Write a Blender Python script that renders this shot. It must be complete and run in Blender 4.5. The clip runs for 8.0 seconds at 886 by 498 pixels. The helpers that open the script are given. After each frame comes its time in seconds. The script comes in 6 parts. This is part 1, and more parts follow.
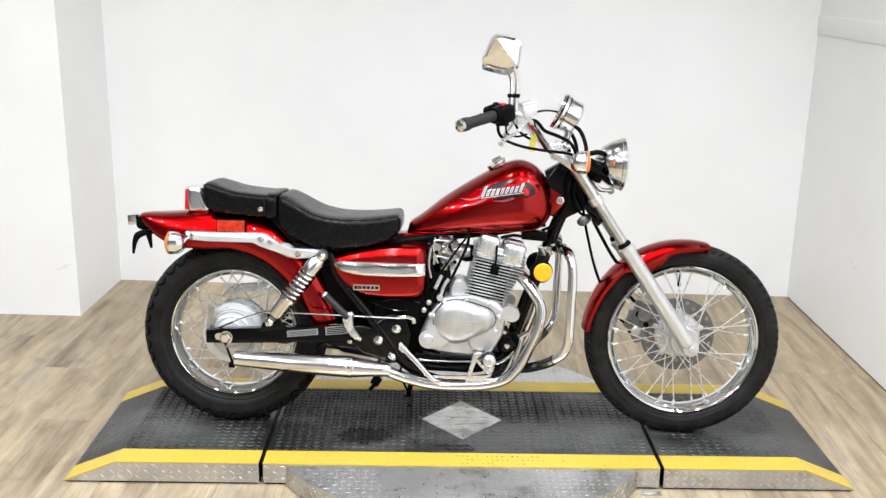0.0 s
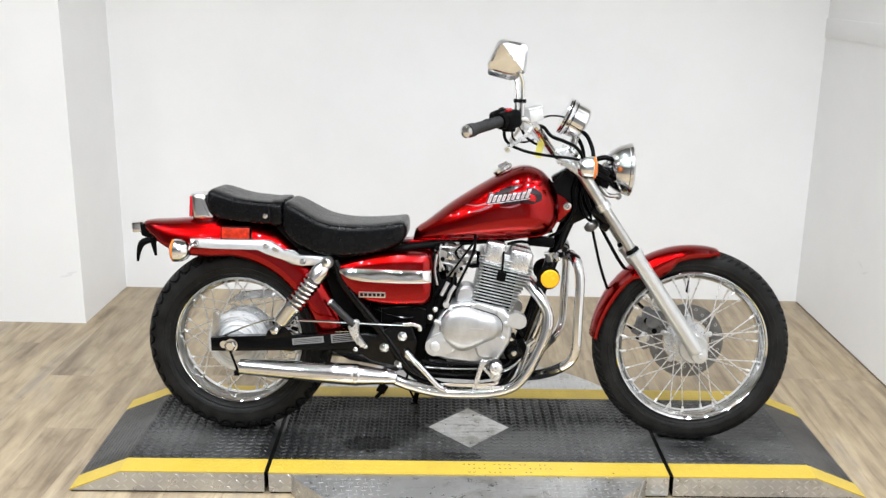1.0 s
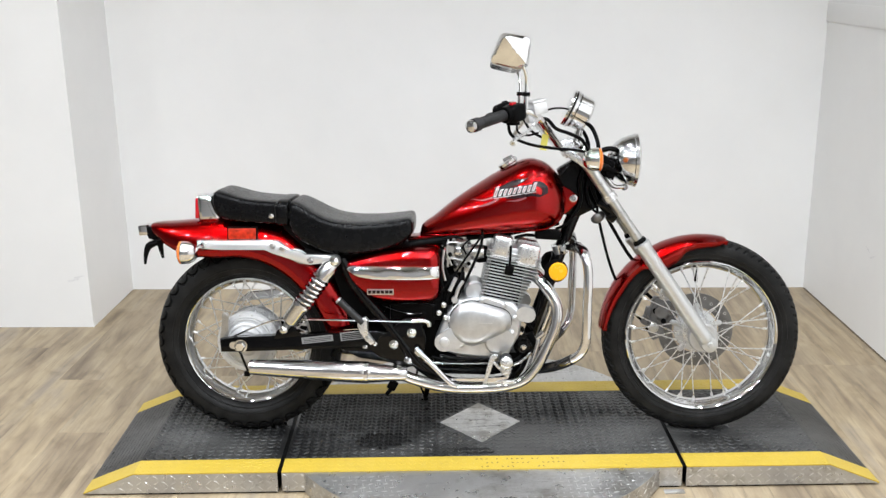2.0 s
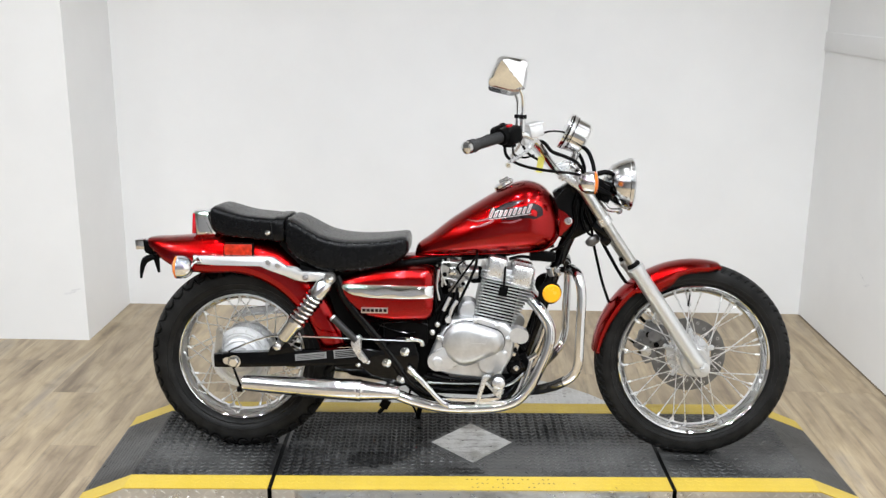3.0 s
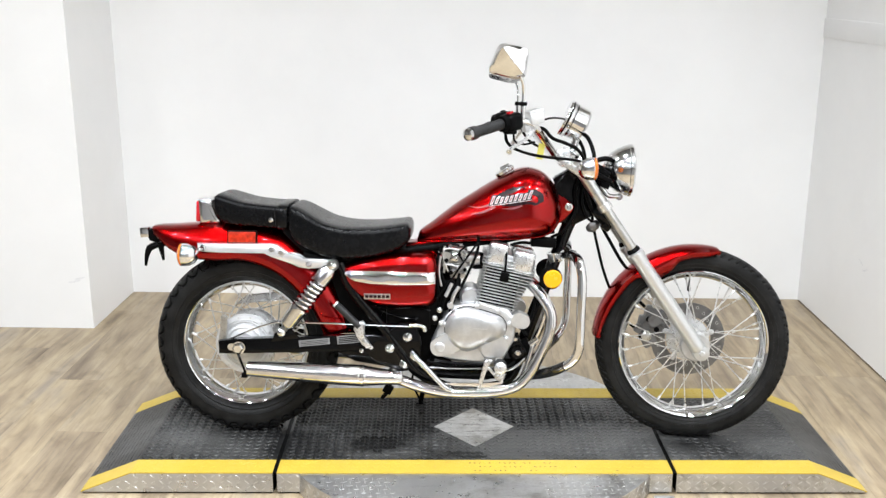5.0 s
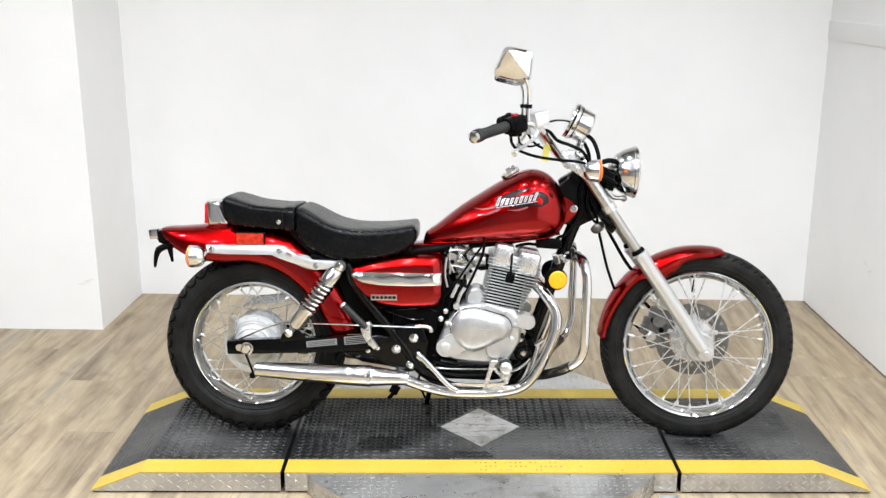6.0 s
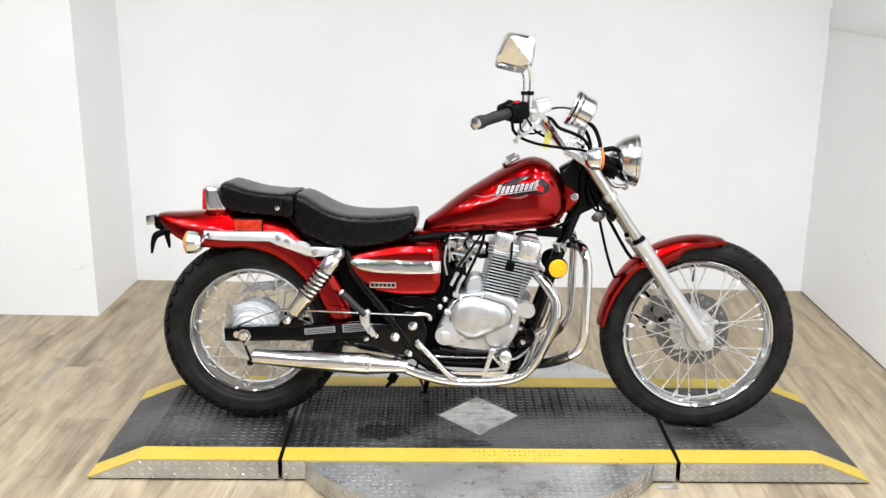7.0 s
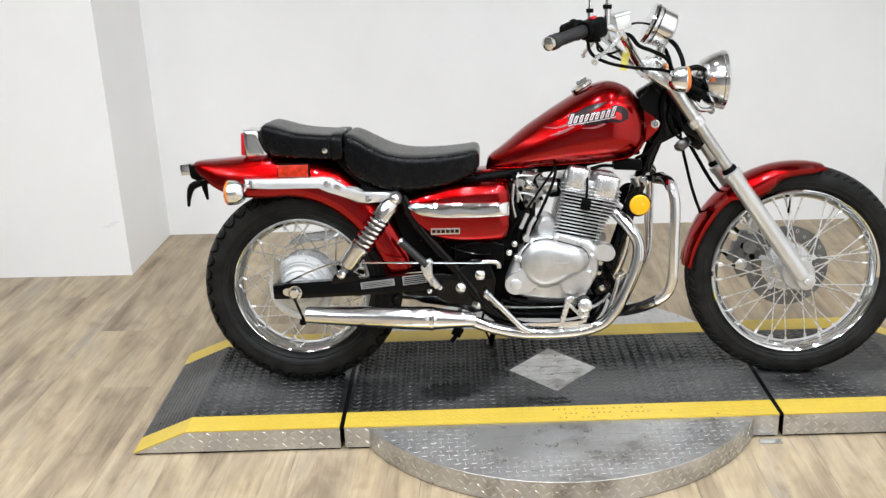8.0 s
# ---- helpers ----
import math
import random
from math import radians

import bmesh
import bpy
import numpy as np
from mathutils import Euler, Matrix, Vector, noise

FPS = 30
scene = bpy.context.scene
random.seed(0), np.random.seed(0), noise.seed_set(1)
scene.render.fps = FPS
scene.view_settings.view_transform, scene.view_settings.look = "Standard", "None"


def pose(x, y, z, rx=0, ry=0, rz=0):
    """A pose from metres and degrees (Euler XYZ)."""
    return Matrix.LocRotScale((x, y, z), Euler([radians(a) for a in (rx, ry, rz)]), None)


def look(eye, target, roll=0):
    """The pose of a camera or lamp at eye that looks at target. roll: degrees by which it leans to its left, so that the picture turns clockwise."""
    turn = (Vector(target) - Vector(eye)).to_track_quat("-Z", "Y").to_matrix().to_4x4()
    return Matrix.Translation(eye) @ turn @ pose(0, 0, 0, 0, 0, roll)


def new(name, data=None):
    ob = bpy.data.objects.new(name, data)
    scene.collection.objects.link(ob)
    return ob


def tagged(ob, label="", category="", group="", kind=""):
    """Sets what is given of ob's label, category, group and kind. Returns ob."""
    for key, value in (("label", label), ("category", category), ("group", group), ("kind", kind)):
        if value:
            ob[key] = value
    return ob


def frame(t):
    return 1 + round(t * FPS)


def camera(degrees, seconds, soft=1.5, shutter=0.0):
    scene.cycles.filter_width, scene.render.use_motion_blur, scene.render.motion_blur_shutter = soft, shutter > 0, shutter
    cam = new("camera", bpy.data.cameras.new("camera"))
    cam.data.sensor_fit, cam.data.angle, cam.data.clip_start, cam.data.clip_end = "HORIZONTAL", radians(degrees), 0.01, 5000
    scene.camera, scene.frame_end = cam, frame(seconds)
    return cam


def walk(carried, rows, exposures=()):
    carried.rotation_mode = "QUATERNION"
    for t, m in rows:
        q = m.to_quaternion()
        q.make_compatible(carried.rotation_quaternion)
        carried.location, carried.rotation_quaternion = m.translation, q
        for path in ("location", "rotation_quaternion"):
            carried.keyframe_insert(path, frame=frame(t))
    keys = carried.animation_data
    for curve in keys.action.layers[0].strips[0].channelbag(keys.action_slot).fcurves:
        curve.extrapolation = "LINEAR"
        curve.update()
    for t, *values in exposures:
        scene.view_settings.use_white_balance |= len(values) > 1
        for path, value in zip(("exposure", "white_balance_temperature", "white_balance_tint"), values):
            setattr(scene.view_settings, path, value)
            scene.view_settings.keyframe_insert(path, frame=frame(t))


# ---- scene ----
cam = camera(48.5, 8.0, 1.4)
PATH = [
    (0, (-0.0025, -2.9798, 1.5060), (-0.0337, -1.0546, 0.9653), 1.16),
    (0.5, (-0.0039, -2.9684, 1.5072), (-0.0403, -1.0435, 0.9653), 0.88),
    (1, (-0.0034, -2.9551, 1.5073), (-0.0471, -1.0279, 0.9743), 0.86),
    (1.2, (-0.0139, -2.9497, 1.5143), (-0.0543, -1.0248, 0.9729), 0.90),
    (2.3, (-0.0180, -2.9503, 1.5080), (-0.0707, -1.0269, 0.9625), -0.97),
    (2.4, (-0.0222, -2.9508, 1.5046), (-0.0520, -1.0259, 0.9623), -0.06),
    (2.5, (-0.0065, -2.9548, 1.5069), (-0.0284, -1.0275, 0.9731), 0.76),
    (2.7, (0.0001, -2.9599, 1.5124), (-0.0197, -1.0249, 1.0072), 0.55),
    (3, (0.0011, -2.9651, 1.5136), (-0.0496, -1.0306, 1.0085), 0.47),
    (3.5, (-0.0044, -2.9710, 1.5168), (-0.0571, -1.0378, 1.0070), 0.13),
    (4, (-0.0010, -2.9740, 1.5130), (-0.0480, -1.0433, 0.9931), 0.10),
    (4.5, (-0.0080, -2.9832, 1.5131), (-0.0501, -1.0542, 0.9867), 0.26),
    (4.7, (-0.0059, -2.9877, 1.5125), (-0.0509, -1.0590, 0.9853), 0.28),
    (5.8, (0.0027, -3.0174, 1.5205), (-0.0631, -1.0891, 0.9937), -0.11),
    (6, (0.0011, -3.0222, 1.5178), (-0.0641, -1.0927, 0.9954), 0.02),
    (6.5, (0.0016, -3.0257, 1.5157), (-0.0579, -1.0974, 0.9880), 0.11),
    (7, (-0.0180, -3.0028, 1.5086), (-0.0703, -1.0790, 0.9642), 0.48),
    (7.2, (-0.0371, -2.9860, 1.4972), (-0.0800, -1.0708, 0.9226), 0.59),
    (7.3, (-0.0590, -2.9702, 1.4881), (-0.0868, -1.0614, 0.8917), 1.00),
    (7.4, (-0.0810, -2.9568, 1.4718), (-0.1165, -1.0479, 0.8763), 0.44),
    (7.5, (-0.1098, -2.9331, 1.4769), (-0.1310, -1.0212, 0.8902), -0.06),
    (7.6, (-0.1256, -2.9144, 1.4774), (-0.1535, -1.0106, 0.8652), -1.24),
    (7.7, (-0.1412, -2.8740, 1.4751), (-0.1761, -0.9824, 0.8265), -1.81),
    (7.8, (-0.1629, -2.8288, 1.4658), (-0.1855, -0.9443, 0.7966), -1.35),
    (7.9, (-0.1776, -2.7695, 1.4668), (-0.2148, -0.8909, 0.7818), -1.98),
    (8, (-0.1552, -2.7148, 1.4299), (-0.2540, -0.8293, 0.7704), -2.31),
]
EXPOSURES = [(0, -0.12), (0.5, -0.18), (1.0, -0.22), (2.5, -0.36), (3.0, -0.32), (3.5, -0.27), (4.0, -0.21), (4.5, -0.15), (6.0, -0.10), (6.5, -0.11), (7.0, -0.14), (7.5, -0.25), (8.0, -0.33)]
walk(cam, [(t, look(eye, target, roll)) for t, eye, target, roll in PATH], EXPOSURES)


# ---- light ----
world = bpy.data.worlds.new("world")
world.use_nodes = True
world.node_tree.nodes["Background"].inputs[0].default_value = (0.8, 0.85, 0.9, 1)
world.node_tree.nodes["Background"].inputs[1].default_value = 0.02
scene.world = world


def lamp(x, y, z, sx, sy, watts, colour=(0.905, 0.948, 1.0)):
    data = bpy.data.lights.new("ceiling_lamp", "AREA")
    data.shape, data.size, data.size_y, data.energy, data.color, data.spread = "RECTANGLE", sx, sy, watts, colour, radians(150)
    new("ceiling_lamp", data).matrix_world = pose(x, y, z)


CEILING = 3.2
for px in (-2.6, -1.5, -0.45, 0.55, 1.4):
    for py, watts in ((-4.8, 17), (-3.4, 17), (-2.3, 27), (-1.1, 21), (0.0, 8)):
        lamp(px + 0.12 * math.sin(py * 3), py, CEILING - 0.06, 0.13, 0.13, watts)


# ---- materials ----
def ramp_node(nt, fac, stops):
    n = nt.nodes.new("ShaderNodeValToRGB")
    while len(n.color_ramp.elements) < len(stops):
        n.color_ramp.elements.new(0.5)
    for e, (p, c) in zip(n.color_ramp.elements, stops):
        e.position, e.color = p, (*c, 1) if len(c) == 3 else c
    nt.links.new(fac, n.inputs[0])
    return n.outputs[0]


def noise_node(nt, scale, detail=4.0, rough=0.55, stretch=(1, 1, 1), kind="Object"):
    co = nt.nodes.new("ShaderNodeTexCoord")
    mp = nt.nodes.new("ShaderNodeMapping")
    mp.inputs["Scale"].default_value = stretch
    nt.links.new(co.outputs[kind], mp.inputs[0])
    n = nt.nodes.new("ShaderNodeTexNoise")
    n.inputs["Scale"].default_value, n.inputs["Detail"].default_value, n.inputs["Roughness"].default_value = scale, detail, rough
    nt.links.new(mp.outputs[0], n.inputs["Vector"])
    return n.outputs["Fac"]


def material(name, colour, rough=0.5, metal=0.0, coat=0.0, bump=0.0, bump_scale=200.0, vary=0.12, vary_scale=6.0, rough_vary=0.08, specular=0.5):
    m = bpy.data.materials.new(name)
    m.use_nodes = True
    nt = m.node_tree
    b = nt.nodes["Principled BSDF"]
    b.inputs["Metallic"].default_value = metal
    b.inputs["Coat Weight"].default_value = coat
    b.inputs["Coat Roughness"].default_value = 0.03
    b.inputs["Specular IOR Level"].default_value = specular
    fac = noise_node(nt, vary_scale, 6.0, 0.6)
    dark = tuple(c * (1 - vary) for c in colour)
    light = tuple(min(1, c * (1 + vary)) for c in colour)
    nt.links.new(ramp_node(nt, fac, [(0.3, dark), (0.7, light)]), b.inputs["Base Color"])
    fine = noise_node(nt, vary_scale * 9, 5.0, 0.65)
    lo, hi = max(0.02, rough - rough_vary), min(1.0, rough + rough_vary)
    nt.links.new(ramp_node(nt, fine, [(0.3, (lo,) * 3), (0.72, (hi,) * 3)]), b.inputs["Roughness"])
    if bump:
        bn = nt.nodes.new("ShaderNodeBump")
        bn.inputs["Strength"].default_value, bn.inputs["Distance"].default_value = bump, 0.002
        nt.links.new(noise_node(nt, bump_scale, 4.0), bn.inputs["Height"])
        nt.links.new(bn.outputs[0], b.inputs["Normal"])
    return m


def glassy(name, colour, rough=0.08, weight=0.55):
    m = material(name, colour, rough, coat=0.6, vary=0.05)
    m.node_tree.nodes["Principled BSDF"].inputs["Transmission Weight"].default_value = weight
    return m


CHROME = material("chrome", (0.78, 0.785, 0.79), 0.06, 1.0, vary=0.03, vary_scale=9, rough_vary=0.035)
CHROME_WAVY = material("pressed_chrome", (0.78, 0.785, 0.79), 0.05, 1.0, bump=0.85, bump_scale=13, vary=0.03, vary_scale=9, rough_vary=0.03)
CHROME_WORN = material("worn_chrome", (0.70, 0.705, 0.71), 0.12, 1.0, vary=0.1, vary_scale=20, rough_vary=0.09)
RAIL_CHROME = material("hazed_chrome", (0.76, 0.765, 0.77), 0.25, 0.72, vary=0.06, vary_scale=16, rough_vary=0.02)
DARK_CHROME = material("dark_chrome", (0.10, 0.10, 0.105), 0.14, 0.95, vary=0.2, vary_scale=18)
ALUMINIUM = material("cast_aluminium", (0.62, 0.625, 0.63), 0.40, 0.88, bump=0.10, bump_scale=60, vary=0.14, vary_scale=16, rough_vary=0.04)
POLISHED = material("polished_aluminium", (0.74, 0.745, 0.75), 0.28, 0.90, bump=0.03, bump_scale=14, vary=0.08, vary_scale=16, rough_vary=0.02)
FORK_GREY = material("silver_lacquer", (0.60, 0.61, 0.61), 0.34, 0.75, coat=0.3, vary=0.03, vary_scale=3, rough_vary=0.02)
SATIN = material("satin_aluminium", (0.55, 0.555, 0.56), 0.36, 0.85, bump=0.12, bump_scale=34, vary=0.18, vary_scale=22, rough_vary=0.08)
SILVER_CAST = material("silver_casting", (0.66, 0.665, 0.67), 0.42, 0.45, bump=0.04, bump_scale=60, vary=0.08, vary_scale=20, rough_vary=0.03)
CALIPER = material("caliper_casting", (0.17, 0.17, 0.172), 0.42, 0.55, bump=0.2, bump_scale=220, vary=0.3, vary_scale=26)
STEEL = material("brushed_steel", (0.55, 0.55, 0.54), 0.32, 1.0, vary=0.12, vary_scale=30)
DARK_STEEL = material("dark_steel", (0.17, 0.168, 0.165), 0.40, 0.85, vary=0.2, vary_scale=30)
RED = material("red_lacquer", (0.32, 0.0007, 0.0013), 0.23, 1.0, coat=0.55, vary=0.05, vary_scale=1.5, rough_vary=0.0)
RED.node_tree.nodes["Principled BSDF"].inputs["Specular Tint"].default_value = (0.5, 0.03, 0.03, 1)
BLACK = material("black_enamel", (0.0014, 0.0014, 0.0015), 0.16, specular=0.08, coat=0.26, vary=0.25, vary_scale=12)
BLACK_MATT = material("black_plastic", (0.0026, 0.0026, 0.0027), 0.42, specular=0.05, bump=0.15, bump_scale=500, vary=0.25, vary_scale=18)
RUBBER = material("tyre_rubber", (0.0105, 0.0104, 0.0102), 0.45, bump=0.22, bump_scale=240, vary=0.6, vary_scale=17, specular=0.14)
GRIP = material("grip_rubber", (0.010, 0.010, 0.0104), 0.5, bump=0.3, bump_scale=600, vary=0.2)
LEATHER = material("black_vinyl", (0.0035, 0.0036, 0.004), 0.27, specular=0.14, bump=0.05, bump_scale=500, vary=0.15, vary_scale=5, rough_vary=0.03)
PIPING = material("vinyl_piping", (0.006, 0.006, 0.0065), 0.32, vary=0.15, specular=0.25)
AMBER = glassy("amber_plastic", (0.95, 0.23, 0.02), weight=0.35)
YELLOW_REFLECTOR = material("amber_reflector", (0.84, 0.40, 0.004), 0.25, coat=0.6, bump=0.3, bump_scale=250, vary=0.06)
RED_LENS = glassy("red_plastic", (0.60, 0.01, 0.02), weight=0.3)
ORANGE_LENS = material("orange_red_reflector", (0.40, 0.022, 0.006), 0.34, bump=0.5, bump_scale=170, vary=0.55, vary_scale=70, specular=0.22)
GLASS = glassy("clear_glass", (0.95, 0.97, 0.97), 0.03, 0.95)
MIRROR = material("mirror_glass", (0.93, 0.94, 0.94), 0.02, 1.0, vary=0.01, rough_vary=0.0)
STICKER = material("printed_sticker", (0.20, 0.20, 0.20), 0.4, vary=0.1, vary_scale=60)
DECAL_WHITE = material("decal_silver", (0.46, 0.43, 0.43), 0.35, coat=0.4, vary=0.06, vary_scale=30)
DECAL_DARK = material("decal_dark", (0.012, 0.003, 0.005), 0.3, coat=0.15, vary=0.2, specular=0.2)
DECAL_RED = material("decal_red", (0.20, 0.02, 0.03), 0.35, coat=0.4, vary=0.1)
DECAL_GREY = material("decal_grey", (0.20, 0.05, 0.06), 0.3, coat=0.3, vary=0.2, vary_scale=20)
DIAL = material("dial_black", (0.015, 0.015, 0.016), 0.35)
TAG_YELLOW = material("yellow_tag", (0.80, 0.74, 0.16), 0.5)


def wall_material():
    m = material("white_wall_paint", (0.87, 0.87, 0.865), 0.55, bump=0.10, bump_scale=160, vary=0.03, vary_scale=1.6)
    return m


def yellow_material():
    m = material("yellow_tape", (0.50, 0.355, 0.042), 0.42, vary=0.06, vary_scale=7, bump=0.15, bump_scale=260)
    nt = m.node_tree
    b = nt.nodes["Principled BSDF"]
    base = b.inputs["Base Color"].links[0].from_socket
    mask = ramp_node(nt, noise_node(nt, 26, 8.0, 0.75), [(0.60, (0, 0, 0)), (0.70, (0.75, 0.75, 0.75))])
    mix = nt.nodes.new("ShaderNodeMix")
    mix.data_type = "RGBA"
    nt.links.new(mask, mix.inputs["Factor"])
    nt.links.new(base, mix.inputs["A"])
    mix.inputs["B"].default_value = (0.34, 0.25, 0.06, 1)
    nt.links.new(mix.outputs["Result"], b.inputs["Base Color"])
    return m


def tread_material():
    """Black painted tread plate, dusty and scuffed."""
    m = material("black_tread_plate", (0.0085, 0.0086, 0.0088), 0.33, vary=0.3, vary_scale=5, bump=0.2, bump_scale=240)
    nt = m.node_tree
    b = nt.nodes["Principled BSDF"]
    base = b.inputs["Base Color"].links[0].from_socket
    mask = ramp_node(nt, noise_node(nt, 2.6, 8.0, 0.62, (1, 1.7, 1)), [(0.42, (0, 0, 0)), (0.62, (1, 1, 1))])
    mix = nt.nodes.new("ShaderNodeMix")
    mix.data_type = "RGBA"
    nt.links.new(mask, mix.inputs["Factor"])
    nt.links.new(base, mix.inputs["A"])
    mix.inputs["B"].default_value = (0.054, 0.054, 0.0525, 1)
    speck = ramp_node(nt, noise_node(nt, 90, 5.0, 0.7), [(0.70, (0, 0, 0)), (0.78, (0.8, 0.8, 0.8))])
    mix2 = nt.nodes.new("ShaderNodeMix")
    mix2.data_type = "RGBA"
    nt.links.new(speck, mix2.inputs["Factor"])
    nt.links.new(mix.outputs["Result"], mix2.inputs["A"])
    mix2.inputs["B"].default_value = (0.19, 0.19, 0.18, 1)
    nt.links.new(mix2.outputs["Result"], b.inputs["Base Color"])
    return m


def plate_material(name, tone, dirty):
    """Bare aluminium tread plate, scuffed, with grey dirt and brown stains."""
    m = material(name, tone, 0.34, 0.85, vary=0.12, vary_scale=4, rough_vary=0.10, bump=0.12, bump_scale=180)
    nt = m.node_tree
    b = nt.nodes["Principled BSDF"]
    base = b.inputs["Base Color"].links[0].from_socket
    dirt = ramp_node(nt, noise_node(nt, 5.5, 9.0, 0.72), [(0.62 - dirty, (0, 0, 0)), (0.80 - dirty, (0.8, 0.8, 0.8))])
    scratch = ramp_node(nt, noise_node(nt, 10, 8.0, 0.75, (1.0, 9.0, 1.0)), [(0.70 - dirty, (0, 0, 0)), (0.80 - dirty, (0.8, 0.8, 0.8))])
    for fac, tone in ((dirt, (0.23, 0.21, 0.18, 1)), (scratch, (0.17, 0.165, 0.155, 1))):
        mix = nt.nodes.new("ShaderNodeMix")
        mix.data_type = "RGBA"
        nt.links.new(fac, mix.inputs["Factor"])
        nt.links.new(base, mix.inputs["A"])
        mix.inputs["B"].default_value = tone
        base = mix.outputs["Result"]
    nt.links.new(base, b.inputs["Base Color"])
    return m


def plank_material():
    """Wood-look vinyl: a tone for each plank, long grain, knots."""
    m = bpy.data.materials.new("oak_vinyl_plank")
    m.use_nodes = True
    nt = m.node_tree
    b = nt.nodes["Principled BSDF"]
    info = nt.nodes.new("ShaderNodeObjectInfo")
    co = nt.nodes.new("ShaderNodeTexCoord")
    shift = nt.nodes.new("ShaderNodeVectorMath")
    shift.operation = "MULTIPLY_ADD"
    comb = nt.nodes.new("ShaderNodeCombineXYZ")
    nt.links.new(info.outputs["Random"], comb.inputs[0])
    nt.links.new(info.outputs["Random"], comb.inputs[1])
    nt.links.new(info.outputs["Random"], comb.inputs[2])
    nt.links.new(comb.outputs[0], shift.inputs[0])
    shift.inputs[1].default_value = (31, 57, 13)
    nt.links.new(co.outputs["Object"], shift.inputs[2])

    def grain(stretch, scale, detail, rough):
        mp = nt.nodes.new("ShaderNodeMapping")
        mp.inputs["Scale"].default_value = stretch
        nt.links.new(shift.outputs[0], mp.inputs[0])
        n = nt.nodes.new("ShaderNodeTexNoise")
        n.inputs["Scale"].default_value, n.inputs["Detail"].default_value, n.inputs["Roughness"].default_value = scale, detail, rough
        n.inputs["Distortion"].default_value = 0.6
        nt.links.new(mp.outputs[0], n.inputs["Vector"])
        return n.outputs["Fac"]

    broad = grain((7, 0.9, 1), 1.6, 4, 0.55)
    fine = grain((40, 1.6, 1), 2.0, 6, 0.7)
    patch = grain((6.5, 3.2, 1), 1.7, 5, 0.6)
    tone = ramp_node(nt, broad, [(0.27, (0.160, 0.120, 0.080)), (0.42, (0.268, 0.210, 0.144)), (0.57, (0.375, 0.300, 0.200)), (0.75, (0.262, 0.221, 0.176))])
    mul = nt.nodes.new("ShaderNodeMix")
    mul.data_type, mul.blend_type = "RGBA", "MULTIPLY"
    mul.inputs["Factor"].default_value = 1.0
    blotch = nt.nodes.new("ShaderNodeMix")
    blotch.data_type, blotch.blend_type = "RGBA", "MULTIPLY"
    blotch.inputs["Factor"].default_value = 1.0
    nt.links.new(tone, blotch.inputs["A"])
    nt.links.new(ramp_node(nt, patch, [(0.30, (0.76, 0.74, 0.70)), (0.46, (1.0, 0.99, 0.97)), (0.60, (1.10, 1.10, 1.09)), (0.75, (0.98, 1.0, 1.05))]), blotch.inputs["B"])
    nt.links.new(blotch.outputs["Result"], mul.inputs["A"])
    nt.links.new(ramp_node(nt, fine, [(0.28, (0.56, 0.545, 0.53)), (0.44, (0.93, 0.925, 0.915)), (0.68, (1.10, 1.10, 1.10))]), mul.inputs["B"])
    each = nt.nodes.new("ShaderNodeMix")
    each.data_type, each.blend_type = "RGBA", "MULTIPLY"
    each.inputs["Factor"].default_value = 1.0
    nt.links.new(mul.outputs["Result"], each.inputs["A"])
    nt.links.new(ramp_node(nt, info.outputs["Random"], [(0.0, (0.93, 0.935, 0.95)), (0.35, (1.03, 1.025, 1.0)), (0.7, (0.97, 0.975, 0.98)), (1.0, (1.05, 1.03, 0.98))]), each.inputs["B"])
    nt.links.new(each.outputs["Result"], b.inputs["Base Color"])
    nt.links.new(ramp_node(nt, fine, [(0.3, (0.42,) * 3), (0.7, (0.56,) * 3)]), b.inputs["Roughness"])
    bn = nt.nodes.new("ShaderNodeBump")
    bn.inputs["Strength"].default_value, bn.inputs["Distance"].default_value = 0.12, 0.001
    nt.links.new(fine, bn.inputs["Height"])
    nt.links.new(bn.outputs[0], b.inputs["Normal"])
    return m


WALL = wall_material()
YELLOW = yellow_material()
TREAD = tread_material()
PLATE = plate_material("aluminium_tread_plate", (0.53, 0.53, 0.525), 0.12)
BAR_METAL = plate_material("rubbed_tread_bar", (0.60, 0.60, 0.595), 0.05)
WORN_PLATE = plate_material("scratched_aluminium", (0.66, 0.66, 0.65), 0.165)
DAMP = material("damp_black_plate", (0.0085, 0.0085, 0.0085), 0.30, vary=0.3, vary_scale=30, specular=0.2, bump=0.2, bump_scale=200)
PLANK = plank_material()
UNDERLAY = material("floor_joint", (0.15, 0.117, 0.080), 0.8)
SHOWROOM_WALL = material("grey_showroom_wall", (0.42, 0.42, 0.425), 0.6, vary=0.05, vary_scale=0.8)
SCUFF = material("grey_scuff", (0.79, 0.79, 0.793), 0.6, vary=0.1, vary_scale=60)
CEILING_GREY = material("ceiling_tile", (0.22, 0.22, 0.22), 0.8, vary=0.03, vary_scale=1)


# ---- mesh tools ----
def part(name, bm, mat, parent=None, label="", angle=38):
    """Links a bmesh as one object under a thing or a part."""
    bmesh.ops.recalc_face_normals(bm, faces=bm.faces[:])
    me = bpy.data.meshes.new(name)
    for f in bm.faces:
        f.smooth = True
    bm.to_mesh(me)
    bm.free()
    me.set_sharp_from_angle(angle=radians(angle))
    me.materials.append(mat)
    ob = new(name, me)
    ob.parent = parent
    if label:
        tagged(ob, label)
    return ob


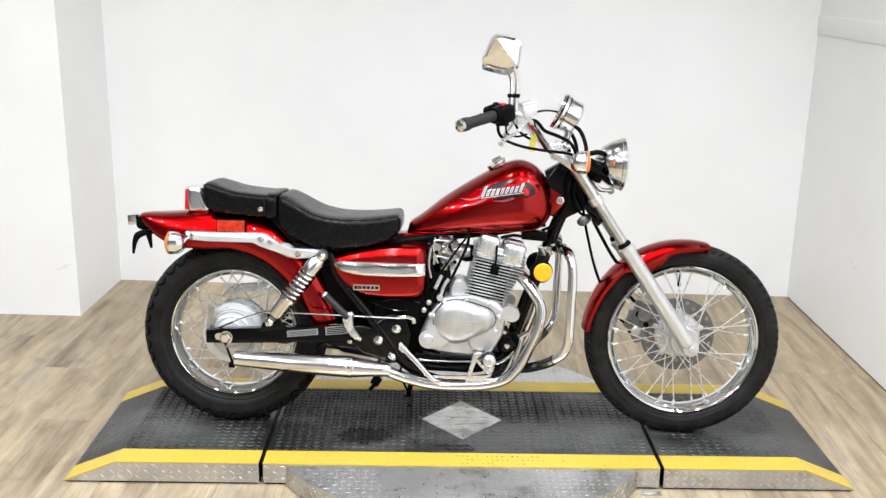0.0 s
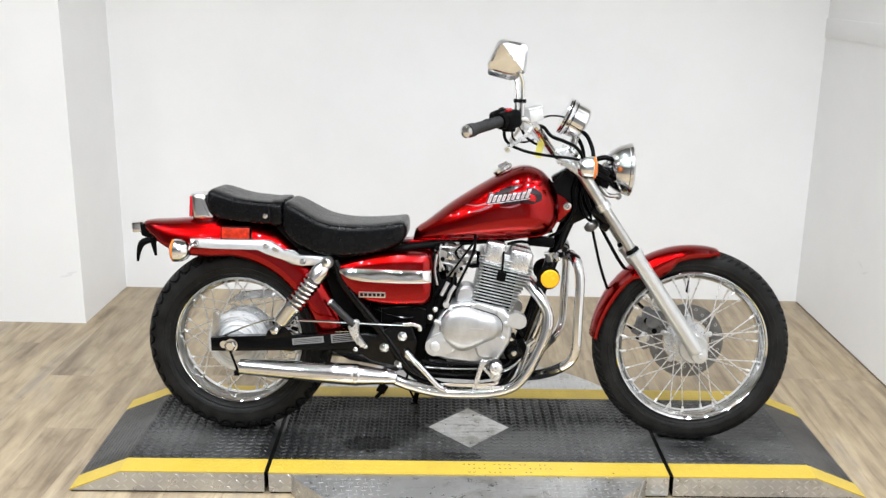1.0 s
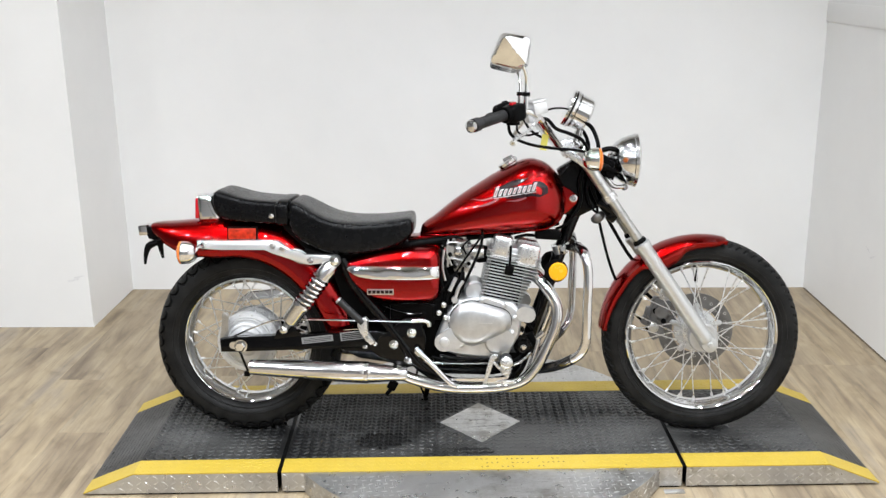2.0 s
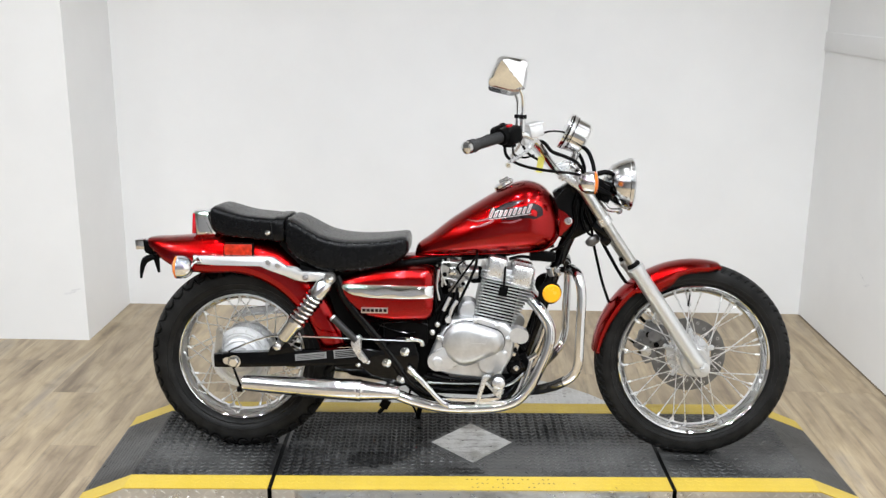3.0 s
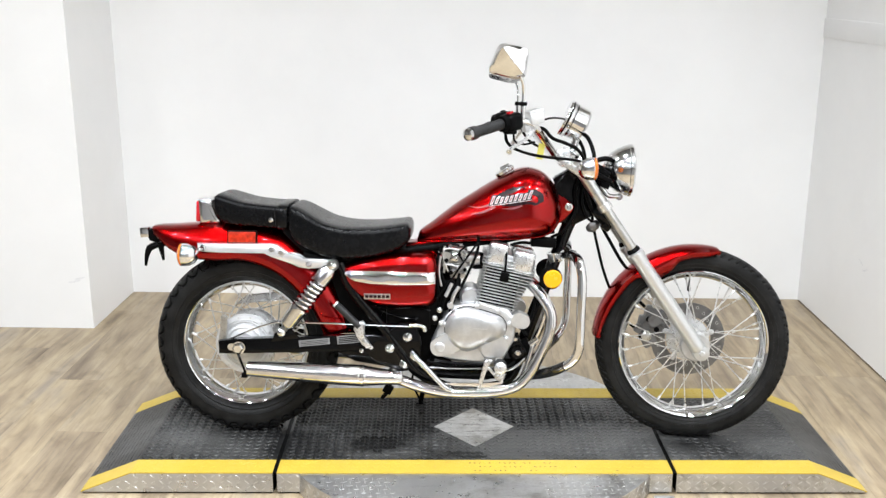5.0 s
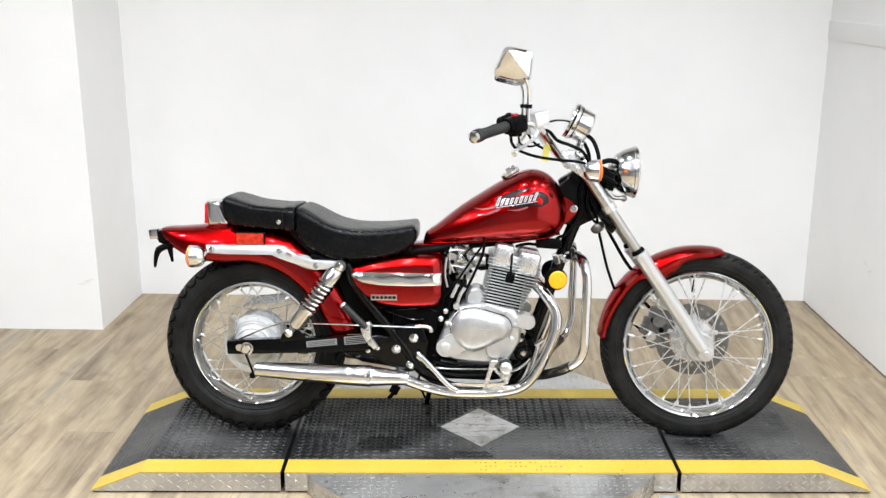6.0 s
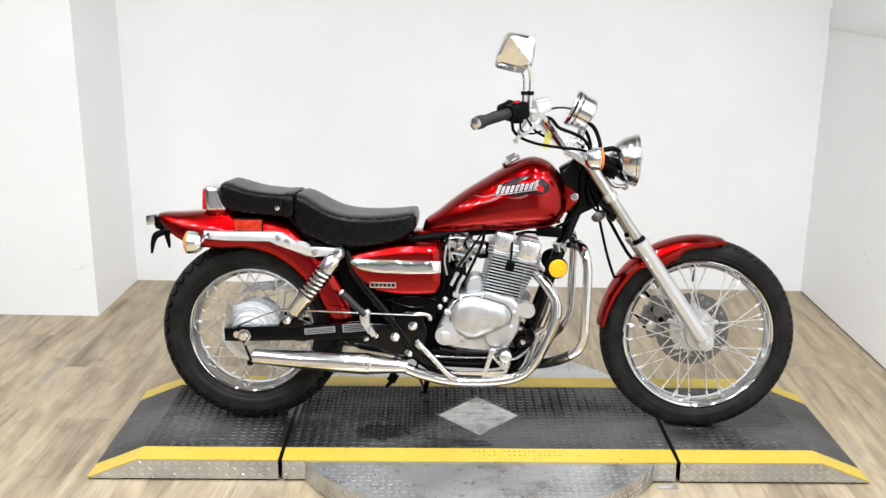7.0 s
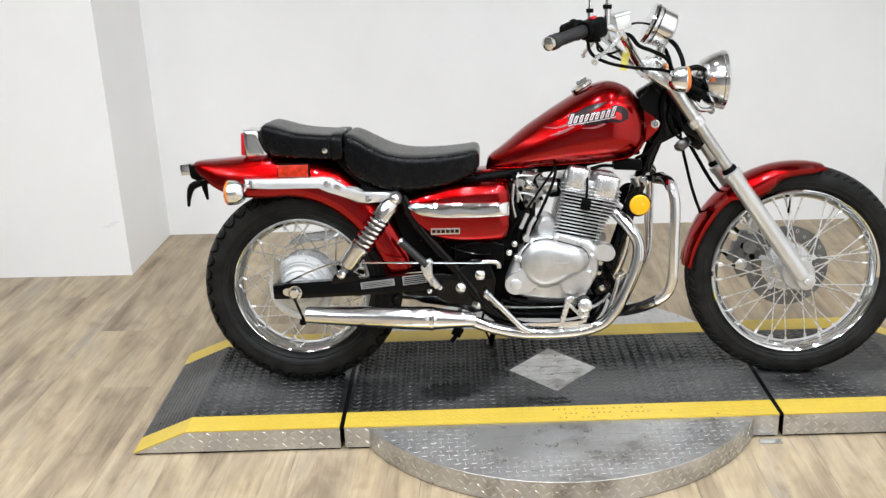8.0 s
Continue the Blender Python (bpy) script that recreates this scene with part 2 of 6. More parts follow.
def mesh_part(name, verts, faces, mat, parent=None, label="", kind="", smooth=False):
    me = bpy.data.meshes.new(name)
    me.from_pydata(verts, [], faces)
    if smooth:
        for f in me.polygons:
            f.use_smooth = True
    me.materials.append(mat)
    ob = new(name, me)
    ob.parent = parent
    return tagged(ob, label, kind=kind)


def joined(*parts):
    """Several bmeshes as one."""
    bm = parts[0]
    for other in parts[1:]:
        me = bpy.data.meshes.new("tmp")
        other.to_mesh(me)
        other.free()
        bm.from_mesh(me)
        bpy.data.meshes.remove(me)
    return bm


def moved(bm, m):
    bm.transform(m)
    return bm


def mirrored(bm):
    """The same on the other side of the machine."""
    bm.transform(Matrix.Diagonal((1, -1, 1, 1)))
    bmesh.ops.reverse_faces(bm, faces=bm.faces[:])
    return bm


def skin(rings, cap=True, wrap=True):
    bm = bmesh.new()
    vs = [[bm.verts.new(p) for p in ring] for ring in rings]
    n = len(vs[0])
    for a, b in zip(vs, vs[1:]):
        for i in range(n if wrap else n - 1):
            j = (i + 1) % n
            bm.faces.new((a[i], a[j], b[j], b[i]))
    if cap and wrap:
        bm.faces.new(vs[0][::-1])
        bm.faces.new(vs[-1])
    return bm


def spline(points, sub):
    """Catmull-Rom through tuples of any length."""
    p = [np.array(q, float) for q in points]
    p = [2 * p[0] - p[1], *p, 2 * p[-1] - p[-2]]
    out = []
    for a, b, c, d in zip(p, p[1:], p[2:], p[3:]):
        for k in range(sub):
            t = k / sub
            out.append(0.5 * (2 * b + (c - a) * t + (2 * a - 5 * b + 4 * c - d) * t * t + (3 * b - a - 3 * c + d) * t**3))
    out.append(p[-2])
    return out


def tube(points, r, seg=10, sub=5, flat=1.0):
    """A round bar along a smooth line; points may carry a radius of their own."""
    if len(points[0]) == 3:
        points = [(*p, r) for p in points]
    line = spline(points, sub) if len(points) > 2 else [np.array(p, float) for p in points]
    way = [Vector(b[:3]) - Vector(a[:3]) for a, b in zip(line, line[1:])]
    way = [way[0], *[(a.normalized() + b.normalized()) for a, b in zip(way, way[1:])], way[-1]]
    up = Vector((0, 1, 0)) if abs(way[0].normalized().y) < 0.9 else Vector((0, 0, 1))
    rings = []
    for p, w in zip(line, way):
        w = w.normalized()
        side = w.cross(up).normalized()
        up = side.cross(w).normalized()
        c = Vector(p[:3])
        rr = float(p[3])
        rings.append([c + rr * (math.cos(a) * side + flat * math.sin(a) * up) for a in (2 * math.pi * k / seg for k in range(seg))])
    return skin(rings)


def lathe(profile, origin, axis=(0, 1, 0), seg=40, close=False):
    """A turned body: pairs of (distance along the axis, radius)."""
    q = Vector((0, 0, 1)).rotation_difference(Vector(axis)).to_matrix()
    o = Vector(origin)
    rings = [[o + q @ Vector((r * math.cos(a), r * math.sin(a), h)) for a in (2 * math.pi * k / seg for k in range(seg))] for h, r in profile]
    if close:
        rings.append(rings[0])
        bm = skin(rings, cap=False)
        bmesh.ops.remove_doubles(bm, verts=bm.verts[:], dist=1e-5)
        return bm
    return skin(rings)


def box(c, size, turn=None, bevel=0.003, seg=2):
    bm = bmesh.new()
    bmesh.ops.create_cube(bm, size=1.0)
    bm.transform(Matrix.Diagonal((*size, 1)))
    if bevel:
        bmesh.ops.bevel(bm, geom=bm.edges[:], offset=bevel, segments=seg, affect="EDGES", profile=0.6)
    m = Matrix.Translation(c)
    if turn:
        m = m @ Euler([radians(a) for a in turn]).to_matrix().to_4x4()
    bm.transform(m)
    return bm


def slab(poly, y0, y1, bevel=0.004, seg=3):
    """An outline in x and z, drawn out across the machine, with rounded rims."""
    bm = skin([[(x, y0, z) for x, z in poly], [(x, y1, z) for x, z in poly]])
    if bevel:
        rim = [e for e in bm.edges if abs(e.verts[0].co.y - e.verts[1].co.y) < 1e-6]
        bmesh.ops.bevel(bm, geom=rim, offset=bevel, segments=seg, affect="EDGES", profile=0.55)
    return bm


def oval(x0, z0, r0, x1, z1, r1, n=40):
    """The outline round two circles."""
    d = math.atan2(z1 - z0, x1 - x0)
    gap = math.hypot(x1 - x0, z1 - z0)
    k = math.acos(max(-1, min(1, (r0 - r1) / gap)))
    half = n // 2
    a = [d + k + (2 * math.pi - 2 * k) * i / (half - 1) for i in range(half)]
    b = [d - k + 2 * k * i / (half - 1) for i in range(half)]
    return [(x0 + r0 * math.cos(t), z0 + r0 * math.sin(t)) for t in a] + [(x1 + r1 * math.cos(t), z1 + r1 * math.sin(t)) for t in b]


def shell(stations, n=32, sub=5, waist=0.42):
    """A body along x from (x, top, bottom, half width, squareness)."""
    rings = []
    for x, zt, zb, w, p in spline(stations, sub):
        c = zb + waist * (zt - zb)
        ring = []
        for k in range(n):
            a = 2 * math.pi * k / n
            ca, sa = math.cos(a), math.sin(a)
            h = zt - c if sa > 0 else c - zb
            ring.append((x, w * math.copysign(abs(ca) ** (2 / p), ca), c + h * math.copysign(abs(sa) ** (2 / p), sa)))
        rings.append(ring)
    return skin(rings)


def coil(p0, p1, big, thin, turns, seg=8):
    a, b = Vector(p0), Vector(p1)
    q = Vector((0, 0, 1)).rotation_difference(b - a).to_matrix()
    n = turns * 14
    line = [a + (b - a) * (k / n) + q @ Vector((big * math.cos(2 * math.pi * k / 14), big * math.sin(2 * math.pi * k / 14), 0)) for k in range(n + 1)]
    return tube([tuple(p) for p in line], thin, seg, 1)


def bolt(c, r=0.008, h=0.008, axis=(0, -1, 0)):
    hexa = lathe([(0, r), (h * 0.8, r), (h, r * 0.8)], c, axis, 6)
    return joined(lathe([(-0.002, r * 1.25), (0.001, r * 1.25)], c, axis, 18), hexa)


# ---- room ----
BACK, RIGHT, NICHE, LEFT_EDGE = 1.668, 1.645, 1.131, -1.680
# the east wall is not quite square to the back wall
EAST = Matrix.Translation((RIGHT, 0.45, 0)) @ Matrix.Rotation(radians(1.0), 4, "Z") @ Matrix.Translation((-RIGHT, -0.45, 0))


def wall(name, x0, x1, y0, y1, z1, mat, label):
    bm = box(((x0 + x1) / 2, (y0 + y1) / 2, z1 / 2), (x1 - x0, y1 - y0, z1), bevel=0)
    return tagged(part(name, bm, mat), label, "wall", kind="structure")


wall("wall_north", LEFT_EDGE, RIGHT, BACK, BACK + 0.15, CEILING, WALL, "plain white painted back wall behind the motorcycle")
wall("wall_north_west", -4.6, LEFT_EDGE, NICHE, BACK + 0.15, CEILING, WALL, "white painted wall projecting forward with faint scuffs")
wall("wall_east", RIGHT, RIGHT + 0.15, -5.0, BACK + 0.15, CEILING, WALL, "white painted side wall with a slim trim board").matrix_world = EAST
wall("wall_west", -4.75, -4.6, -6.5, BACK + 0.15, CEILING, CEILING_GREY, "plain grey painted side wall of the showroom")
wall("wall_south", -4.6, 4.6, -6.65, -6.5, CEILING, SHOWROOM_WALL, "plain grey wall closing the showroom")
wall("wall_south_east", RIGHT + 0.15, 4.6, -5.0, -4.85, CEILING, SHOWROOM_WALL, "plain grey wall closing the showroom")
wall("wall_far_east", 4.6, 4.75, -6.65, -4.85, CEILING, SHOWROOM_WALL, "plain grey wall closing the showroom")
tagged(part("ceiling", box((0, -2.4, CEILING + 0.06), (9.6, 8.6, 0.12), bevel=0), CEILING_GREY), "plain grey ceiling of the showroom", "ceiling", kind="structure")

trim = part("trim", box((RIGHT - 0.003, -0.6, 1.311), (0.006, 4.57, 0.085), bevel=0.0015), WALL)
trim.matrix_world = EAST
tagged(trim, "slim white painted trim board on the side wall", "trim", kind="structure")

# the shadow line where wall meets floor, as a dark-coloured strip
shadow_line = part("baseboard", box((RIGHT - 0.002, -1.5, 0.0023), (0.004, 6.3, 0.0046), bevel=0), UNDERLAY)
shadow_line.matrix_world = EAST
tagged(shadow_line, "thin dark strip painting the shadow line at the wall's foot", "baseboard", kind="structure")


def scuff(centre, along, up, size, name_label):
    """A faint grey rub mark on a wall."""
    rng_ = random.Random(5)
    verts = [centre]
    for k in range(18):
        a = 2 * math.pi * k / 18
        r = 1 + rng_.uniform(-0.45, 0.35)
        verts.append(tuple(Vector(centre) + Vector(along) * (math.cos(a) * size[0] * r) + Vector(up) * (math.sin(a) * size[1] * r + 0.35 * math.cos(a) * size[0])))
    ob = mesh_part("scuff_mark", verts, [(0, k + 1, (k + 1) % 18 + 1) for k in range(18)], SCUFF)
    return tagged(ob, name_label, "scuff", kind="structure")


scuff((-1.735, NICHE - 0.0006, 0.225), (1, 0, 0), (0, 0, 1), (0.035, 0.008), "faint grey scuff on the white wall")
scuff((RIGHT - 0.0006, 0.94, 0.365), (0, -1, 0), (0, 0, 1), (0.030, 0.005), "faint grey scuff on the white wall").matrix_world = EAST
scuff((RIGHT - 0.0006, 0.99, 0.385), (0, -1, 0), (0, 0, -1), (0.022, 0.004), "faint grey scuff on the white wall").matrix_world = EAST
clip = part("metal_plate", box((0.600, -0.300, 0.0020), (0.060, 0.022, 0.004), (0, 0, 2), 0.001), PLATE)
tagged(clip, "small loose metal plate on the floor at the ramp joint", "plate")

floor = part("floor", box((0, -2.4, -0.056), (9.2, 8.4, 0.1), bevel=0), UNDERLAY)
tagged(floor, "greyish oak-look vinyl plank floor", "floor", kind="structure")


# ---- turntable and loading ramp ----
TOP, TURN_RAMP = 0.070, 1.8
RAMP = pose(0.015, 0.027, 0, 0, 0, TURN_RAMP)
HALF, DEPTH, GAP, FLAT, END = 0.608, 0.32, 0.0065, 1.045, 1.2


def worn(x, y):
    """How far the bars of the deck are rubbed down and filled with dust."""
    n = noise.noise(Vector((x * 3.1 + 4.0, y * 5.0, 0.3))) + 0.45 * noise.noise(Vector((x * 11, y * 13, 1.7)))
    behind = 1 / (1 + math.exp(-(y + 0.035 + 0.02 * n) / 0.012))
    sharp = behind * (1 - 1 / (1 + math.exp(-(x - 0.33) / 0.03)))
    tyre_path = 0.55 * math.exp(-((x - 0.70) / 0.14) ** 2 - ((y + 0.06) / 0.09) ** 2) + 0.45 * math.exp(-((x + 0.70) / 0.16) ** 2 - ((y + 0.03) / 0.10) ** 2)
    left = 0.34 / (1 + math.exp((x + 0.16) / 0.05))
    return max(0.08, min(1.0, 0.32 + 0.75 * n + 0.70 * sharp + tyre_path + left))


def lozenges(places, z, length, width, height, tilt=None, wear=None):
    """Raised bars of a tread plate. places: (x, y, angle)."""
    verts, faces = [], []
    for x, y, a in places:
        c, s = math.cos(a), math.sin(a)
        zz = z if tilt is None else tilt(x)
        n = len(verts)
        rub = wear(x, y) if wear else 1.0
        for u, v, w in ((-length, 0, 0), (-length * 0.3, -width, 0), (length * 0.3, -width, 0), (length, 0, 0), (length * 0.3, width, 0), (-length * 0.3, width, 0), (-length * 0.55, 0, height), (length * 0.55, 0, height)):
            verts.append((x + c * u - s * v, y + s * u + c * v, zz + w * rub))
        faces += [(n, n + 1, n + 6), (n + 1, n + 2, n + 7, n + 6), (n + 2, n + 3, n + 7), (n + 3, n + 4, n + 7), (n + 4, n + 5, n + 6, n + 7), (n + 5, n, n + 6)]
    return verts, faces


def herring(x0, x1, y0, y1, pitch, keep=lambda x, y: True, rows=False):
    out, step = [], 1.55 if rows else 1.0
    for i in range(int((x1 - x0) / pitch)):
        for j in range(int((y1 - y0) / (pitch * step))):
            x, y = x0 + (i + 0.5) * pitch, y0 + (j + 0.5) * pitch * step
            if keep(x, y):
                out.append((x, y, radians(42 if (i + (0 if rows else j)) % 2 else -42)))
    return out


def ramp_section(name, x0, x1, label, slope=0):
    """A section of the ramp between x0 and x1. slope: -1 or 1 where its end runs down to the floor."""
    thing = new(name)
    thing.matrix_world = RAMP
    tagged(thing, label, "ramp", "ramp sections")
    if slope:
        far = x1 if slope > 0 else x0
        near = x0 if slope > 0 else x1
        knee = slope * FLAT
        outline = [(near, 0.007), (far - slope * 0.01, 0.007), (far, 0.008), (knee, TOP), (near, TOP)]
    else:
        outline = [(x0, 0.007), (x1, 0.007), (x1, TOP), (x0, TOP)]
    body = part("plate", slab(outline, -DEPTH, DEPTH, 0), PLATE, thing, "bare aluminium tread plate sides", 20)

    def height(x):
        over = abs(x) - FLAT
        return TOP if over < 0 else TOP - over * (TOP - 0.008) / (END - FLAT)

    def sheet(y0, y1, lift, mat, label, name, inset=0.0):
        a, b = min(x0, x1) + inset, max(x0, x1) - inset
        xs = sorted({a, b, *([slope * FLAT] if slope else [])})
        bm = bmesh.new()
        for p, q in zip(xs, xs[1:]):
            f = bm.faces.new([bm.verts.new((x, y, height(x) + lift)) for x, y in ((p, y0), (q, y0), (q, y1), (p, y1))])
        bmesh.ops.remove_doubles(bm, verts=bm.verts[:], dist=1e-5)
        got = bmesh.ops.extrude_face_region(bm, geom=bm.faces[:])
        for v in got["geom"]:
            if isinstance(v, bmesh.types.BMVert):
                v.co.z -= lift + 0.001
        return part(name, bm, mat, thing, label, 20)

    band = 0.082
    deck = sheet(-DEPTH + band - 0.002, DEPTH - band + 0.002, 0.0015, TREAD, "scuffed black painted tread plate", "deck")
    for y0, y1 in ((-DEPTH - 0.001, -DEPTH + band), (DEPTH - band, DEPTH + 0.001)):
        sheet(y0, y1, 0.0025, YELLOW, "worn yellow safety stripe", "stripe")
    inner = (lambda x, y: abs(x - DIA[0]) / 0.15 + abs(y - DIA[1]) / 0.163 > 1.0) if not slope else (lambda x, y: abs(x) < FLAT)
    v, f = lozenges(herring(min(x0, x1) + 0.008, max(x0, x1) - 0.008, -DEPTH + band, DEPTH - band, 0.0152, inner, True), TOP + 0.0015, 0.0114, 0.0044, 0.0052, None, worn)
    mesh_part("tread_bar", v, f, TREAD, deck, kind="stuff")
    # thin black sheets added on the section ends, painting the joints' shade
    for x in (x0, x1):
        if abs(x) < FLAT:
            part("end_plate", box((x, 0, TOP / 2 + 0.0045), (0.003, 2 * DEPTH - 0.0005, TOP - 0.009), None, 0), BLACK_MATT, thing)
    # inset black box added as the shadow line under the ramp's bottom edge
    part("foot", box(((x0 + x1) / 2 - (0.05 * slope), 0, 0.005), (abs(x1 - x0) - 0.012 - 0.1 * abs(slope), 2 * DEPTH - 0.012, 0.009), None, 0), BLACK_MATT, thing)
    for side in (-1, 1):
        spots = herring(min(x0, x1) + 0.006, max(x0, x1) - 0.006, side * (DEPTH - band / 2) - band / 2 + 0.002, side * (DEPTH - band / 2) + band / 2 - 0.003, 0.0155, inner if slope else lambda x, y: True, True)
        bare = [p for p in spots if side < 0 and not slope and noise.noise(Vector((p[0] * 43, p[1] * 61, 2.2))) + 0.80 * math.exp(-((p[0] - 0.10) / 0.17) ** 2) > 0.62]
        for places, mat in ((bare, TREAD), ([p for p in spots if p not in bare], YELLOW)):
            v, f = lozenges(places, TOP + 0.0024, 0.0098 if mat is YELLOW else 0.0052, 0.0028 if mat is YELLOW else 0.0019, 0.0010 if mat is YELLOW else 0.0012)
            if v:
                mesh_part("tread_bar", v, f, mat, thing, kind="stuff")
    if slope:
        for k in range(11):
            x = slope * (FLAT + 0.008 + k * 0.0135)
            rib = box((x, 0, height(x) + 0.0015), (0.005, 2 * (DEPTH - band), 0.0018), (0, slope * 21, 0), 0)
            part("rib", rib, TREAD, deck)
    # bars on the upright edge that faces the room
    v, f = [], []
    cell = 0.026
    for i in range(int((abs(x1 - x0)) / cell)):
        for j in range(3):
            x, z = min(x0, x1) + (i + 0.5) * cell, 0.019 + j * 0.0195
            if z + 0.012 > height(x) or (not slope and abs(x) < 0.5):
                continue
            n = len(v)
            a = radians(38 if (i + j) % 2 else -38)
            for p, q, w in ((-0.0105, 0, 0), (0, -0.0030, 0), (0.0105, 0, 0), (0, 0.0030, 0), (-0.0065, 0, 0.0010), (0.0065, 0, 0.0010)):
                v.append((x + math.cos(a) * p - math.sin(a) * q, -DEPTH - w, z + math.sin(a) * p + math.cos(a) * q))
            f += [(n, n + 1, n + 5, n + 4), (n + 1, n + 2, n + 5), (n + 2, n + 3, n + 4, n + 5), (n + 3, n, n + 4)]
    if v:
        mesh_part("tread_bar", v, f, BAR_METAL, body, kind="stuff")
    return thing


DIA = (0.008, 0.0)
middle = ramp_section("ramp_platform", -HALF + GAP, HALF - GAP, "black tread plate ramp section with yellow safety stripes")
ramp_section("ramp_wing", -END, -HALF - GAP, "black tread plate end ramp with yellow stripes, sloping to the floor", -1)
ramp_section("ramp_wing", HALF + GAP, END, "black tread plate end ramp with yellow stripes, sloping to the floor", 1)

diamond = skin([[(DIA[0] + x * k, DIA[1] + y * k, z) for x, y in ((-0.133, 0), (0, -0.147), (0.133, 0), (0, 0.147))] for k, z in ((1, TOP + 0.001), (0.995, TOP + 0.003))])
dia = part("diamond_plate", diamond, WORN_PLATE, middle, "bare aluminium diamond-shaped plate", 20)
v, f = lozenges(herring(-0.14, 0.15, -0.15, 0.15, 0.0255, lambda x, y: abs(x - DIA[0]) / 0.133 + abs(y - DIA[1]) / 0.147 < 0.86), TOP + 0.003, 0.011, 0.003, 0.0009)
mesh_part("tread_bar", v, f, WORN_PLATE, dia, kind="stuff")
for x in (-HALF, HALF):
    part("joint_strip", box((x, 0, TOP - 0.004), (2 * GAP - 0.003, 2 * DEPTH - 0.01, 0.006), None, 0), BLACK_MATT, middle)


def stain(cx, cy, rx, ry, ragged, seed):
    """A dark damp patch lying on the deck, with an uneven edge."""
    verts, faces, n = [(cx, cy, TOP + 0.0019)], [], 72
    for ring in range(1, 5):
        for k in range(n):
            a = 2 * math.pi * k / n
            r = 1 + ragged * (noise.noise(Vector((math.cos(a) * 1.3 + seed, math.sin(a) * 1.3, 0.4))) + 0.6 * noise.noise(Vector((math.cos(a) * 4.5, math.sin(a) * 4.5 + seed, 2.0))))
            verts.append((cx + math.cos(a) * rx * r * ring / 4, cy + math.sin(a) * ry * r * ring / 4, TOP + 0.0019))
    faces += [(0, 1 + k, 1 + (k + 1) % n) for k in range(n)]
    for ring in range(3):
        b = 1 + ring * n
        faces += [(b + k, b + n + k, b + n + (k + 1) % n, b + (k + 1) % n) for k in range(n)]
    mesh_part("stain", verts, faces, DAMP, middle, "dark damp patch")


stain(-0.012, -0.203, 0.062, 0.024, 0.55, 3.0)
stain(-0.300, -0.125, 0.078, 0.043, 0.70, 7.0)
wet = herring(-HALF + GAP + 0.008, -0.16, -DEPTH + 0.082, DEPTH - 0.082, 0.0152, lambda x, y: ((x + 0.300) / 0.086) ** 2 + ((y + 0.125) / 0.050) ** 2 + 0.6 * noise.noise(Vector((x * 30, y * 30, 0.5))) < 1.0, True)
v, f = lozenges(wet, TOP + 0.0020, 0.0114, 0.0048, 0.0054)
mesh_part("tread_bar", v, f, DAMP, middle, kind="stuff")

disc = new("turntable_disc")
disc.matrix_world = RAMP
tagged(disc, "round bare aluminium tread plate turntable under the ramp", "turntable")
DISC_R = 0.622
plate = part("plate", lathe([(0.003, DISC_R), (TOP - 0.003, DISC_R), (TOP - 0.002, DISC_R - 0.0008)], (0, 0, 0), (0, 0, 1), 120), PLATE, disc, "", 30)
v, f = lozenges([(x, y, a + radians(54)) for x, y, a in herring(-0.62, 0.62, -0.64, 0.64, 0.0215, lambda x, y: math.hypot(x, y) < DISC_R - 0.014 and abs(y) > DEPTH + 0.010 and (y > 0 or ((x + 0.01) / 0.24) ** 2 + ((y + 0.37) / 0.13) ** 2 + 0.45 * noise.noise(Vector((x * 9, y * 9, 5.0))) > 1.0))], TOP - 0.002, 0.0092, 0.0023, 0.0008, None, lambda x, y: max(0.25, 1.0 - 0.9 * math.exp(-((x - 0.02) / 0.22) ** 4 - ((y + 0.40) / 0.11) ** 2)))
mesh_part("tread_bar", v, f, BAR_METAL, plate, kind="stuff")
v, f = [], []
for k in range(156):
    a = 2 * math.pi * k / 156
    for j in range(3):
        b, z = a + (j % 2) * 0.02, 0.016 + j * 0.0195
        if abs(math.sin(b)) * DISC_R < DEPTH + 0.02:
            continue
        n = len(v)
        t = radians(38 if (k + j) % 2 else -38)
        for p, q, w in ((-0.0105, 0, 0), (0, -0.0030, 0), (0.0105, 0, 0), (0, 0.0030, 0), (-0.0065, 0, 0.0010), (0.0065, 0, 0.0010)):
            s, h = math.cos(t) * p - math.sin(t) * q, math.sin(t) * p + math.cos(t) * q
            c = b + s / DISC_R
            v.append(((DISC_R + w) * math.cos(c), (DISC_R + w) * math.sin(c), z + h))
        f += [(n, n + 1, n + 5, n + 4), (n + 1, n + 2, n + 5), (n + 2, n + 3, n + 4, n + 5), (n + 3, n, n + 4)]
mesh_part("tread_bar", v, f, BAR_METAL, plate, kind="stuff")


# ---- motorcycle ----
bike = new("motorcycle")
bike.matrix_world = pose(0, 0, TOP + 0.003, -7.0, 0, 0)
tagged(bike, "red and chrome cruiser motorcycle leaning on its side stand", "motorcycle")
REAR, FRONT = Vector((-0.720, 0, 0.299)), Vector((0.727, 0, 0.308))


